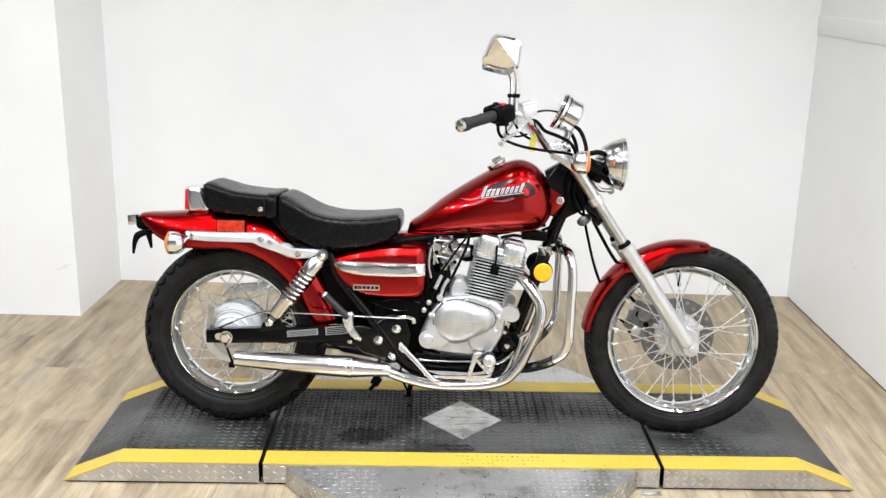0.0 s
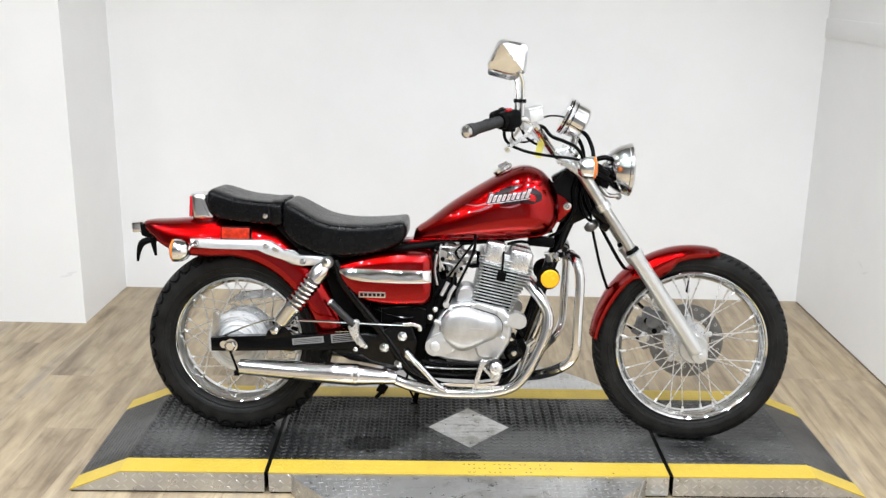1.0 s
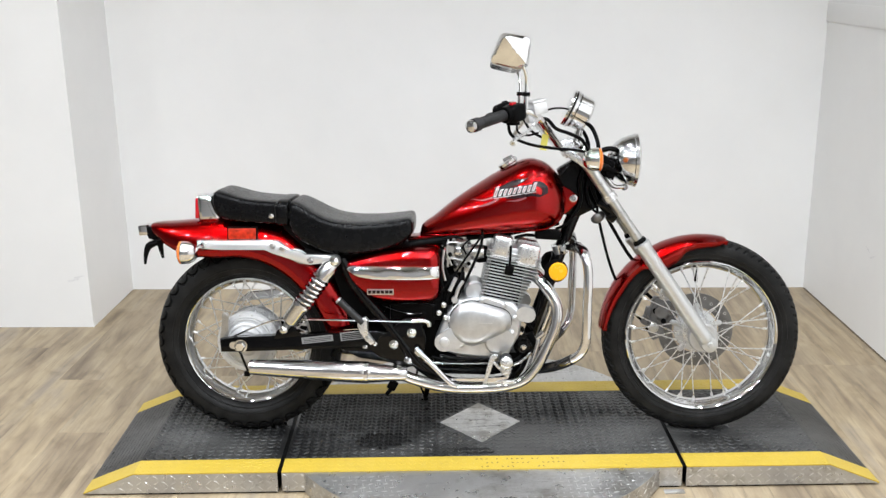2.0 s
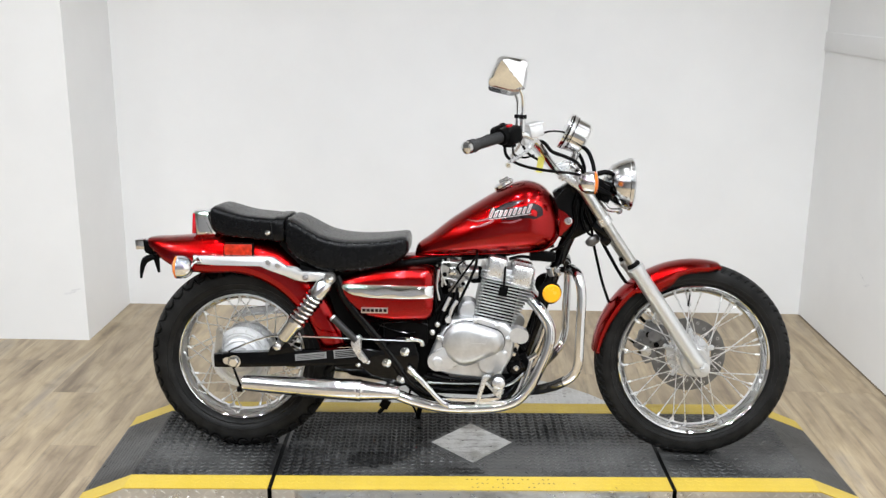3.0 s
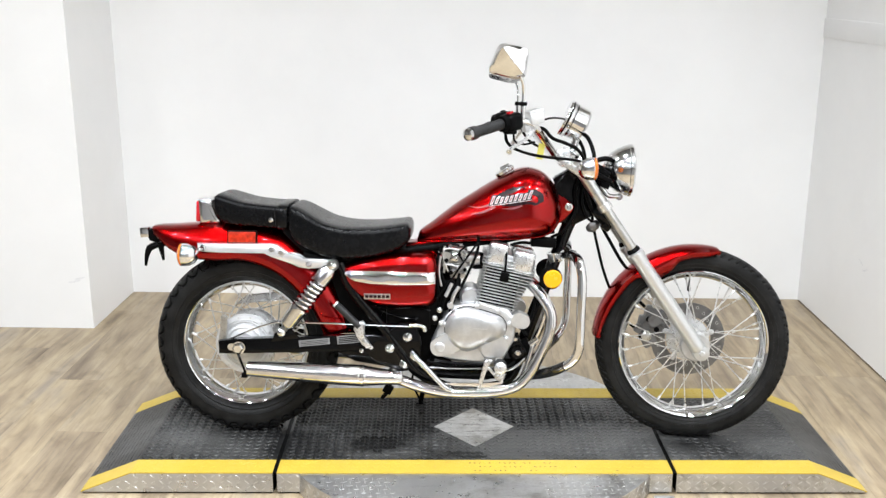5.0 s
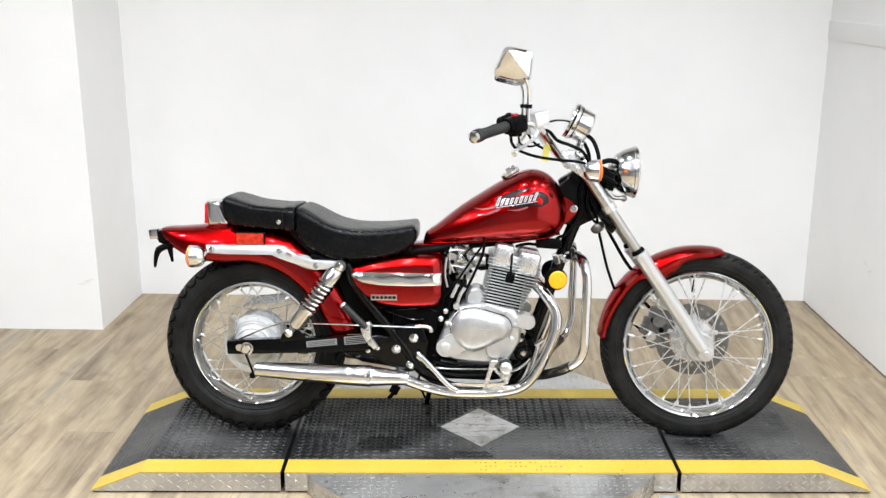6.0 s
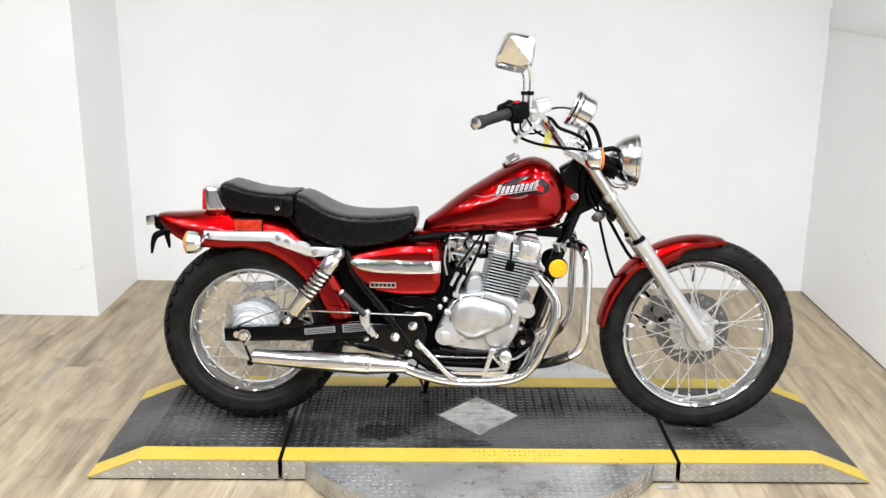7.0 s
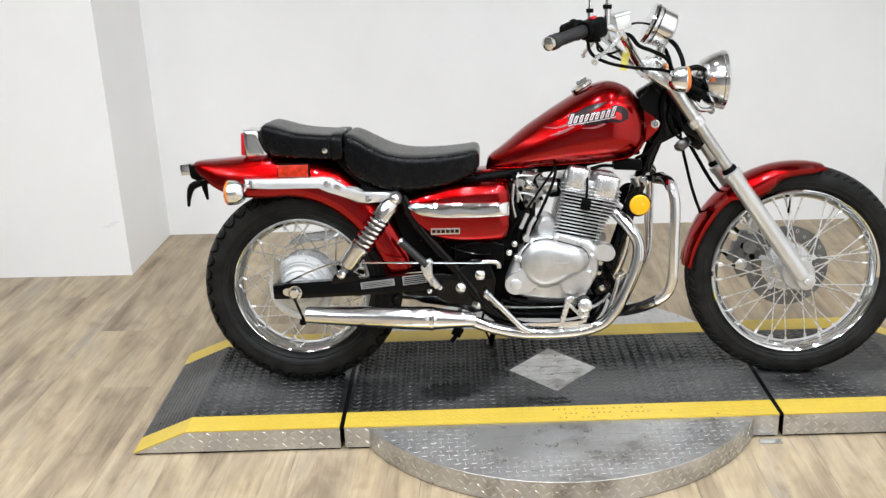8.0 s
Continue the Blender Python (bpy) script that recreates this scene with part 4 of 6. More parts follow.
# swinging arm
arm = part("swinging_arm", joined(*[joined(slab([(-0.788, 0.284), (-0.79, 0.325), (-0.74, 0.331), (-0.542, 0.340), (-0.30, 0.352), (-0.19, 0.335), (-0.19, 0.29), (-0.33, 0.303), (-0.542, 0.292), (-0.74, 0.285)], s * 0.105, s * 0.135, 0.006)) for s in (-1, 1)], tube([(-0.24, -0.12, 0.318), (-0.24, 0.12, 0.318)], 0.025, 16)), BLACK, bike, "black enamelled swinging arm")
for s in (-1, 1):
    part("chain_adjuster", joined(slab(oval(-0.748, 0.307, 0.011, -0.721, 0.305, 0.013), s * 0.134, s * 0.139, 0.002)), CHROME_WORN, arm)
    part("axle_nut", joined(bolt((-0.724, s * 0.138, 0.304), 0.0165, 0.016, (0, s, 0))), CHROME, arm)
sticker = part("warning_label", box((-0.484, -0.1362, 0.325), (0.098, 0.001, 0.020), (0, -6, 0), 0), STICKER, arm, "silver warning label")
for k in range(3):
    part("text_bar", box((-0.484, -0.1370, 0.3195 + k * 0.005), (0.086, 0.0006, 0.0016), (0, -6, 0), 0), BLACK_MATT, sticker)
sticker = part("warning_label", box((-0.377, -0.1362, 0.336), (0.070, 0.001, 0.026), (0, -6, 0), 0), STICKER, arm, "silver warning label")
for k in range(4):
    part("text_bar", box((-0.377, -0.1370, 0.3275 + k * 0.0055), (0.060, 0.0006, 0.0028), (0, -6, 0), 0), BLACK_MATT, sticker)

# frame tubes
part("backbone", tube([(0.32, 0, 0.76), (0.2, 0, 0.70), (0.0, 0, 0.650), (-0.12, 0, 0.612), (-0.2, 0, 0.598), (-0.42, 0, 0.59)], 0.024, 14), BLACK, bike, "black frame backbone")
for s in (-1, 1):
    part("seat_rail", tube([(-0.05, s * 0.05, 0.628), (-0.15, s * 0.075, 0.618), (-0.30, s * 0.085, 0.60), (-0.43, s * 0.10, 0.582), (-0.52, s * 0.09, 0.60)], 0.013, 12), BLACK_MATT, bike)
    part("seat_tube", tube([(-0.405, s * 0.115, 0.575), (-0.355, s * 0.118, 0.478), (-0.25, s * 0.122, 0.35), (-0.178, s * 0.126, 0.25), (-0.12, s * 0.105, 0.20)], 0.018, 12), BLACK, bike, "black frame seat tube")
    part("cradle_tube", tube([(0.176, s * 0.03, 0.29), (0.158, s * 0.07, 0.24), (0.135, s * 0.085, 0.205), (0.09, s * 0.09, 0.178), (-0.05, s * 0.09, 0.172), (-0.13, s * 0.10, 0.205)], 0.0155, 12), BLACK, bike, "black lower cradle tube")
for s in (-1, 1):
    part("tank_rail", tube([(-0.17, s * 0.05, 0.616), (-0.02, s * 0.055, 0.630), (0.12, s * 0.05, 0.646), (0.27, s * 0.04, 0.675)], 0.009, 12), BLACK_MATT, bike, "black frame rail under the tank")
part("down_tube", tube([(0.338, 0, 0.735), (0.31, 0, 0.67), (0.287, 0, 0.605), (0.253, -0.01, 0.513), (0.193, -0.02, 0.346), (0.160, -0.02, 0.25)], 0.021, 14), BLACK, bike, "black frame down tube")
plate_ = part("pivot_plate", slab([(-0.335, 0.300), (-0.27, 0.345), (-0.215, 0.392), (-0.165, 0.392), (-0.145, 0.33), (-0.155, 0.245), (-0.21, 0.232), (-0.29, 0.262)], -0.138, -0.105, 0.005), BLACK, bike, "black frame pivot plate")
for x, z in ((-0.246, 0.309), (-0.190, 0.346), (-0.201, 0.258)):
    part("cap_nut", lathe([(0, 0.014), (0.003, 0.014), (0.004, 0.0115), (0.012, 0.011), (0.017, 0.006), (0.018, 0.001)], (x, -0.138, z), (0, -1, 0), 18), CHROME, plate_, "chrome cap nut")
for x, z in ((-0.335, 0.302), (-0.305, 0.312)):
    part("cap_nut", lathe([(0, 0.008), (0.006, 0.007), (0.009, 0.001)], (x, -0.138, z), (0, -1, 0), 14), CHROME, plate_)

# fuel tank
TANK = [(-0.166, 0.645, 0.632, 0.030, 2.3), (-0.156, 0.670, 0.629, 0.052, 2.4), (-0.12, 0.696, 0.629, 0.074, 2.4), (-0.048, 0.753, 0.632, 0.103, 2.4), (0.042, 0.811, 0.637, 0.127, 2.45), (0.095, 0.842, 0.640, 0.137, 2.5), (0.14, 0.864, 0.642, 0.142, 2.5), (0.185, 0.874, 0.645, 0.142, 2.5), (0.228, 0.862, 0.651, 0.134, 2.5), (0.258, 0.836, 0.663, 0.118, 2.45), (0.280, 0.800, 0.688, 0.090, 2.4), (0.292, 0.765, 0.725, 0.045, 2.2)]
tank = part("fuel_tank", shell(TANK, 56, 8, 0.40), RED, bike, "glossy red teardrop fuel tank", 60)
TANK_FINE = spline(TANK, 8)


def tank_y(x, z):
    """Half width of the tank at a place on its flank."""
    xs = [q[0] for q in TANK_FINE]
    zt, zb, w, p = (float(np.interp(x, xs, [q[k] for q in TANK_FINE])) for k in (1, 2, 3, 4))
    c = zb + 0.40 * (zt - zb)
    h = (zt - c) if z > c else (c - zb)
    return w * max(0.0, 1 - min(1, abs(z - c) / h) ** p) ** (1 / p)


def decal(name, edge_a, edge_b, mat, side, lift=0.0012, n=14, label=""):
    """A strip laid on the tank between two lines in x and z."""
    a, b = (spline(edge, 6) if len(edge) > 2 else [np.array(q, float) for q in edge] for edge in (edge_a, edge_b))
    ta, tb = np.linspace(0, 1, len(a)), np.linspace(0, 1, len(b))
    verts, faces = [], []
    for i in range(n + 1):
        u = i / n
        pa = [np.interp(u, ta, [q[k] for q in a]) for k in (0, 1)]
        pb = [np.interp(u, tb, [q[k] for q in b]) for k in (0, 1)]
        for j in range(4):
            x, z = (pa[k] + (pb[k] - pa[k]) * j / 3 for k in (0, 1))
            verts.append((x, side * (tank_y(x, z) + lift), z))
    for i in range(n):
        for j in range(3):
            faces.append((i * 4 + j, i * 4 + j + 1, i * 4 + j + 5, i * 4 + j + 4))
    return mesh_part(name, verts, faces, mat, tank, label, smooth=True)


for s in (-1, 1):
    decal("decal", [(0.075, 0.786), (0.10, 0.803), (0.13, 0.816), (0.168, 0.822)], [(0.075, 0.784), (0.105, 0.793), (0.135, 0.801), (0.168, 0.820)], DECAL_DARK, s, 0.0008, 16, "dark flame decal")
    decal("decal", [(0.180, 0.812), (0.205, 0.812), (0.226, 0.797), (0.228, 0.776)], [(0.180, 0.800), (0.20, 0.794), (0.211, 0.784), (0.206, 0.766)], DECAL_DARK, s, 0.0008, 16)
    decal("decal", [(0.10, 0.764), (0.14, 0.772), (0.18, 0.777), (0.215, 0.770)], [(0.10, 0.760), (0.14, 0.762), (0.18, 0.768), (0.20, 0.764)], DECAL_DARK, s, 0.0008, 16)
    decal("decal", [(-0.005, 0.757), (0.03, 0.756), (0.066, 0.768)], [(-0.005, 0.756), (0.03, 0.752), (0.066, 0.761)], DECAL_GREY, s, 0.0009)
    decal("decal", [(0.01, 0.733), (0.04, 0.744), (0.075, 0.760)], [(0.01, 0.732), (0.045, 0.739), (0.082, 0.757)], DECAL_GREY, s, 0.0009)
    decal("decal", [(0.10, 0.754), (0.13, 0.757), (0.16, 0.766)], [(0.10, 0.753), (0.135, 0.752), (0.165, 0.763)], DECAL_GREY, s, 0.0009)
    # slanting silver marks with a dark rim, rising along the flank
    for k in range(9):
        tall, wide = (0.026 if k in (0, 8) else 0.0195), 0.0088
        x0, z0 = 0.0625 + k * 0.0143, 0.7645 + k * 0.00236
        for name_, mat, grow, lift in (("emblem_rim", DECAL_DARK, 0.0030, 0.0013), ("emblem_bar", DECAL_WHITE, 0.0, 0.0019), ("emblem_core", DECAL_RED, -0.0026, 0.0024)):
            left = [(x0 - grow, z0 - grow), (x0 - grow + tall * 0.19, z0 + tall / 2), (x0 - grow + tall * 0.40, z0 + tall + grow)]
            right = [(x0 + wide + grow, z0 + 0.001 - grow), (x0 + wide + grow + tall * 0.19, z0 + 0.001 + tall / 2), (x0 + wide + grow + tall * 0.40, z0 + 0.001 + tall + grow)]
            decal(name_, left, right, mat, s, lift, 6)
    decal("emblem_line", [(0.064, 0.7615), (0.12, 0.7710), (0.192, 0.7830)], [(0.064, 0.7595), (0.12, 0.7690), (0.192, 0.7810)], DECAL_WHITE, s, 0.0019, 12)
    low_edge = [(q[0], q[2] + 0.012 + 0.006 * (q[0] > 0.24)) for q in TANK[1:-1]]
    part("tank_seam", tube([(x, s * (tank_y(x, z) + 0.0012), z) for x, z in low_edge], 0.0024, 8), RED, tank)
    part("tank_bracket", joined(slab([(0.272, 0.80), (0.30, 0.775), (0.332, 0.757), (0.325, 0.735), (0.29, 0.705), (0.268, 0.69)], s * 0.040, s * 0.052, 0.004)), RED, tank, "red tank mounting lug")
    part("bolt", joined(lathe([(0, 0.012), (0.004, 0.012), (0.005, 0.009), (0.009, 0.009)], (0.313, s * 0.052, 0.752), (0, s, 0), 20), bolt((0.313, s * 0.060, 0.752), 0.005, 0.004, (0, s, 0))), CHROME, tank)
part("tank_tail", slab([(-0.215, 0.622), (-0.16, 0.636), (-0.05, 0.636), (-0.06, 0.628), (-0.15, 0.626), (-0.205, 0.616)], -0.055, 0.055, 0.003), RED, tank)
cap = part("filler_cap", lathe([(-0.012, 0.028), (0.004, 0.028), (0.008, 0.033), (0.016, 0.033), (0.020, 0.028), (0.021, 0.001)], (0.117, 0, 0.850), (-0.50, 0, 0.866), 28), CHROME, tank, "chrome fuel filler cap")
part("cap_key", joined(box((0.110, 0, 0.874), (0.030, 0.014, 0.010), (0, -26, 0), 0.003), box((0.120, -0.012, 0.880), (0.012, 0.012, 0.010), (0, -26, 0), 0.002)), CHROME_WORN, cap)

# side covers
COVER = [(-0.405, 0.561, 0.547, 0.116, 3.0), (-0.394, 0.571, 0.526, 0.128, 3.6), (-0.367, 0.583, 0.486, 0.138, 4.2), (-0.335, 0.592, 0.456, 0.143, 4.8), (-0.293, 0.601, 0.438, 0.146, 5.2), (-0.24, 0.607, 0.432, 0.147, 5.6), (-0.184, 0.611, 0.431, 0.146, 5.6), (-0.135, 0.612, 0.433, 0.142, 5.4), (-0.114, 0.611, 0.438, 0.136, 4.8), (-0.104, 0.605, 0.447, 0.127, 4.2), (-0.100, 0.596, 0.462, 0.112, 3.6)]
COVER_FINE = spline(COVER, 6)


def cover_y(x, z):
    """How far out the side cover bows at a place on it."""
    xs = [q[0] for q in COVER_FINE]
    zt, zb, w, p = (float(np.interp(x, xs, [q[k] for q in COVER_FINE])) for k in (1, 2, 3, 4))
    c = (zt + zb) / 2
    return w * max(0.0, 1 - min(1, abs(z - c) / (zt - c)) ** p) ** (1 / p)


def cover_shell(side):
    rings = []
    for x, zt, zb, w, p in COVER_FINE:
        c, ring = (zt + zb) / 2, []
        for k in range(29):
            a = math.pi * (k / 28 - 0.5)
            ca, sa = max(0.0, math.cos(a)), math.sin(a)
            ring.append((x, side * max(0.085, w * ca ** (2 / p)), c + (zt - c) * math.copysign(abs(sa) ** (2 / p), sa)))
        rings.append(ring)
    return skin(rings)


def cover_stripe(side):
    """The pressed band along the cover: its face and its folded edges."""
    rings = []
    for x, zt, zb in spline([(-0.386, 0.551, 0.544), (-0.378, 0.5555, 0.537), (-0.355, 0.557, 0.525), (-0.30, 0.5565, 0.517), (-0.22, 0.5555, 0.515), (-0.15, 0.5545, 0.515), (-0.104, 0.553, 0.516)], 6):
        edge = [(zt, 0.0), (zt - 0.0006, 0.0032)] + [(zt + (zb - zt) * k / 10, 0.0042 + 0.0045 * k / 10 + 0.0024 * math.sin(math.pi * k / 10)) for k in range(1, 10)] + [(zb + 0.0006, 0.0072), (zb, 0.0)]
        rings.append([(x, side * (cover_y(x, z) + d + (0.0005 * math.sin(70 * x + 90 * z) + 0.0003 * math.sin(190 * x - 140 * z + 1) + 0.00018 * math.sin(410 * x + 60 * z)) * (d > 0.0035)), z) for z, d in edge])
    return skin(rings, wrap=False)


for s in (-1, 1):
    cover = part("side_cover", cover_shell(s), RED, bike, "glossy red side cover", 60)
    part("chrome_stripe", cover_stripe(s), CHROME_WAVY, cover, "polished chrome stripe", 30)
    face = s * cover_y(-0.284, 0.4765)
    badge = part("badge", box((-0.284, face, 0.4765), (0.082, 0.006, 0.018), (-s * 4, 0, 0), 0.001), STEEL, cover, "small silver badge")
    for k in range(6):
        part("emblem_bar", box((-0.284 + (k - 2.5) * 0.0130, face + s * 0.0032, 0.4765), (0.0106, 0.0012, 0.010), (-s * 4, 0, 0), 0.0003), DECAL_DARK, badge)
part("battery_box", joined(box((-0.235, 0, 0.52), (0.25, 0.19, 0.17), None, 0.012), box((-0.19, 0, 0.42), (0.14, 0.20, 0.12), None, 0.010), box((-0.15, 0, 0.420), (0.115, 0.19, 0.09), None, 0.010), box((-0.30, 0, 0.40), (0.12, 0.14, 0.14), None, 0.010)), BLACK_MATT, bike, "black battery box under the seat")
part("frame_gusset", slab([(-0.462, 0.600), (-0.33, 0.600), (-0.25, 0.45), (-0.30, 0.36), (-0.385, 0.36), (-0.405, 0.43), (-0.432, 0.51)], -0.085, 0.085, 0.008), BLACK_MATT, bike)
part("stand_bracket", slab([(-0.42, 0.288), (-0.30, 0.305), (-0.20, 0.25), (-0.24, 0.236), (-0.36, 0.255)], -0.10, -0.06, 0.005), BLACK, bike)
for p, r in (([(-0.315, -0.10, 0.438), (-0.25, -0.106, 0.430), (-0.18, -0.106, 0.436), (-0.12, -0.10, 0.425)], 0.0045), ([(-0.285, -0.10, 0.425), (-0.235, -0.107, 0.408), (-0.19, -0.106, 0.398), (-0.16, -0.10, 0.400)], 0.003), ([(-0.245, -0.104, 0.447), (-0.20, -0.108, 0.446), (-0.15, -0.106, 0.448)], 0.004)):
    part("battery_lead", tube(p, r, 8), BLACK, bike)
part("engine_mount", joined(slab([(-0.175, 0.245), (-0.100, 0.240), (-0.075, 0.300), (-0.080, 0.42), (-0.125, 0.47), (-0.185, 0.44)], -0.060, 0.060, 0.006), slab([(-0.13, 0.215), (0.13, 0.212), (0.15, 0.262), (-0.12, 0.268)], -0.07, 0.07, 0.006)), BLACK_MATT, bike, "black engine mounting plate")
part("inner_panel", box((-0.36, 0, 0.50), (0.10, 0.13, 0.20), (0, 25, 0), 0.012), BLACK_MATT, bike)

# engine
engine = part("crankcase", slab([(-0.118, 0.318), (-0.112, 0.288), (-0.06, 0.268), (0.04, 0.255), (0.11, 0.268), (0.145, 0.33), (0.155, 0.40), (0.125, 0.438), (0.04, 0.45), (-0.045, 0.448), (-0.085, 0.40)], -0.118, 0.118, 0.014), ALUMINIUM, bike, "cast aluminium engine crankcase")
for s in (-1, 1):
    dome = []
    egg = oval(-0.004, 0.372, 0.070, 0.078, 0.378, 0.041, 64)
    for y, grow in ((0.112, 1.0), (0.131, 1.0), (0.1340, 0.992), (0.1362, 0.972), (0.1380, 0.945), (0.1405, 0.915), (0.1440, 0.875), (0.1478, 0.81), (0.1510, 0.72), (0.1535, 0.60), (0.1552, 0.46), (0.1562, 0.30), (0.1566, 0.12), (0.1567, 0.02)):
        slide = 0.006 * (1 - grow)
        dome.append([(0.028 - slide + (x - 0.028) * grow, s * y, 0.374 + slide + (z - 0.374) * grow) for x, z in egg])
    clutch = part("clutch_cover", skin(dome), SATIN, engine, "smooth satin aluminium engine side cover", 50)
    part("gasket", slab(oval(-0.004, 0.372, 0.0722, 0.078, 0.378, 0.0432), s * 0.117, s * 0.1215, 0), BLACK_MATT, clutch)
    part("emblem_bar", slab([(0.005, 0.379), (0.060, 0.377), (0.060, 0.380), (0.005, 0.382)], s * 0.150, s * 0.1570, 0), ALUMINIUM, clutch)
    for k in range(9):
        a = 2 * math.pi * k / 9 + 0.2
        boss = (0.030 + 0.103 * math.cos(a), 0.374 + 0.070 * math.sin(a))
        part("screw", joined(lathe([(0.105, 0.0095), (0.128, 0.0085), (0.130, 0.006)], (boss[0], 0, boss[1]), (0, s, 0), 14), lathe([(0.130, 0.0055), (0.134, 0.005), (0.135, 0.001)], (boss[0], 0, boss[1]), (0, s, 0), 10)), ALUMINIUM, clutch)
    part("lower_cover", slab(oval(0.072, 0.312, 0.036, 0.094, 0.322, 0.032), s * 0.110, s * 0.138, 0.010), ALUMINIUM, engine)
    part("pivot_boss", joined(slab(oval(-0.089, 0.315, 0.030, -0.05, 0.33, 0.036), s * 0.11, s * 0.138, 0.008), lathe([(0.138, 0.016), (0.144, 0.015), (0.146, 0.010)], (-0.089, 0, 0.315), (0, s, 0), 24)), ALUMINIUM, engine)
    part("generator_cap", joined(slab(oval(0.170, 0.399, 0.023, 0.158, 0.402, 0.024), s * 0.09, s * 0.135, 0.007)), ALUMINIUM, engine, "round cast cover")
part("starter_motor", lathe([(-0.06, 0.020), (-0.055, 0.032), (0.05, 0.034), (0.058, 0.026), (0.06, 0.001)], (0.005, -0.02, 0.462), (0, -1, 0), 24), ALUMINIUM, engine, "round starter motor")
part("sump", box((0.03, 0, 0.255), (0.17, 0.15, 0.04), None, 0.012), ALUMINIUM, engine)

TILT_ENGINE = radians(12)
UP = Vector((math.sin(TILT_ENGINE), 0, math.cos(TILT_ENGINE)))
AHEAD = Vector((math.cos(TILT_ENGINE), 0, -math.sin(TILT_ENGINE)))
BASE = Vector((0.083, 0, 0.438))


def engine_box(u0, u1, s0, s1, half, bevel, seg=2):
    """A block in the leaning cylinder's own directions: along AHEAD, and up."""
    c = BASE + AHEAD * ((u0 + u1) / 2) + UP * ((s0 + s1) / 2)
    return box(tuple(c), (u1 - u0, 2 * half, s1 - s0), (0, 12, 0), bevel, seg)


# the core is black so that its colour gives the shade between fins
cylinder = part("cylinder_block", engine_box(-0.052, 0.058, -0.02, 0.118, 0.0965, 0.004), BLACK_MATT, engine, "finned engine cylinder block")
for k in range(13):
    s0 = 0.003 + k * 0.0098
    front_ = 0.064 + 0.30 * s0
    part("cooling_fin", engine_box(-0.064, front_, s0, s0 + 0.0030, 0.106, 0.0009, 1), ALUMINIUM, cylinder)
head = part("cylinder_head", joined(engine_box(-0.06, 0.085, 0.126, 0.150, 0.095, 0.006), engine_box(-0.045, 0.07, 0.145, 0.170, 0.085, 0.008)), ALUMINIUM, engine, "cast aluminium cylinder head")
for k in range(3):
    part("cooling_fin", engine_box(-0.07, 0.10, 0.131 + k * 0.0098, 0.1336 + k * 0.0098, 0.108, 0.0009, 1), ALUMINIUM, head)
for u0, u1, s1 in ((-0.058, 0.004, 0.197), (0.022, 0.092, 0.188)):
    for s in (-1, 1):
        c = BASE + AHEAD * ((u0 + u1) / 2) + UP * (s1 - 0.030)
        part("valve_cover", box((c.x, s * 0.062, c.z), (u1 - u0, 0.088, 0.070), (0, 12, 0), 0.014, 4), POLISHED, head, "polished valve cover")
        part("cover_face", box((c.x, s * 0.1065, c.z), (u1 - u0 - 0.022, 0.006, 0.046), (0, 12, 0), 0.0028, 2), POLISHED, head)
for s in (-1, 1):
    part("spark_plug_cap", joined(lathe([(0, 0.013), (0.03, 0.013), (0.034, 0.010)], (0.113, s * 0.088, 0.536), (0, s, 0.1), 16), box((0.112, s * 0.115, 0.536), (0.028, 0.016, 0.030), (0, 12, 0), 0.005), tube([(0.113, s * 0.118, 0.548), (0.116, s * 0.115, 0.585), (0.118, s * 0.09, 0.625), (0.115, s * 0.04, 0.645)], 0.0035, 8)), BLACK_MATT, engine, "black spark plug cap and lead")

# carburettor and hoses
carb = part("carburettor", joined(lathe([(0, 0.030), (0.05, 0.030), (0.055, 0.024), (0.062, 0.024)], (-0.035, -0.045, 0.572), (0, 0, 1), 24), lathe([(-0.05, 0.024), (-0.02, 0.026), (0.02, 0.026), (0.06, 0.020)], (-0.025, -0.045, 0.583), (1, 0, 0), 20), box((-0.035, -0.045, 0.545), (0.05, 0.055, 0.045), None, 0.008), lathe([(0, 0.014), (0.03, 0.013)], (-0.07, -0.07, 0.60), (0, -1, 0), 14), lathe([(0, 0.010), (0.022, 0.009)], (-0.015, -0.075, 0.57), (0, -1, 0), 12), box((-0.075, -0.075, 0.575), (0.02, 0.03, 0.045), (0, 20, 0), 0.004)), STEEL, bike, "cast carburettor")
part("air_box", joined(box((-0.07, 0.035, 0.53), (0.09, 0.11, 0.17), None, 0.01), box((-0.08, 0, 0.47), (0.07, 0.17, 0.10), None, 0.01)), BLACK_MATT, bike, "black air box behind the carburettor")
for x, y, z, r, h in ((-0.06, -0.078, 0.628, 0.009, 0.02), (-0.012, -0.08, 0.612, 0.007, 0.018), (-0.05, -0.082, 0.552, 0.008, 0.016), (-0.08, -0.085, 0.60, 0.010, 0.012), (-0.02, -0.078, 0.545, 0.006, 0.02), (-0.045, -0.078, 0.592, 0.015, 0.012), (-0.088, -0.09, 0.545, 0.007, 0.014)):
    part("jet_screw", lathe([(0, r), (h * 0.7, r), (h, r * 0.6)], (x, y, z), (0.1, -1, 0.1), 14), CHROME_WORN, carb)
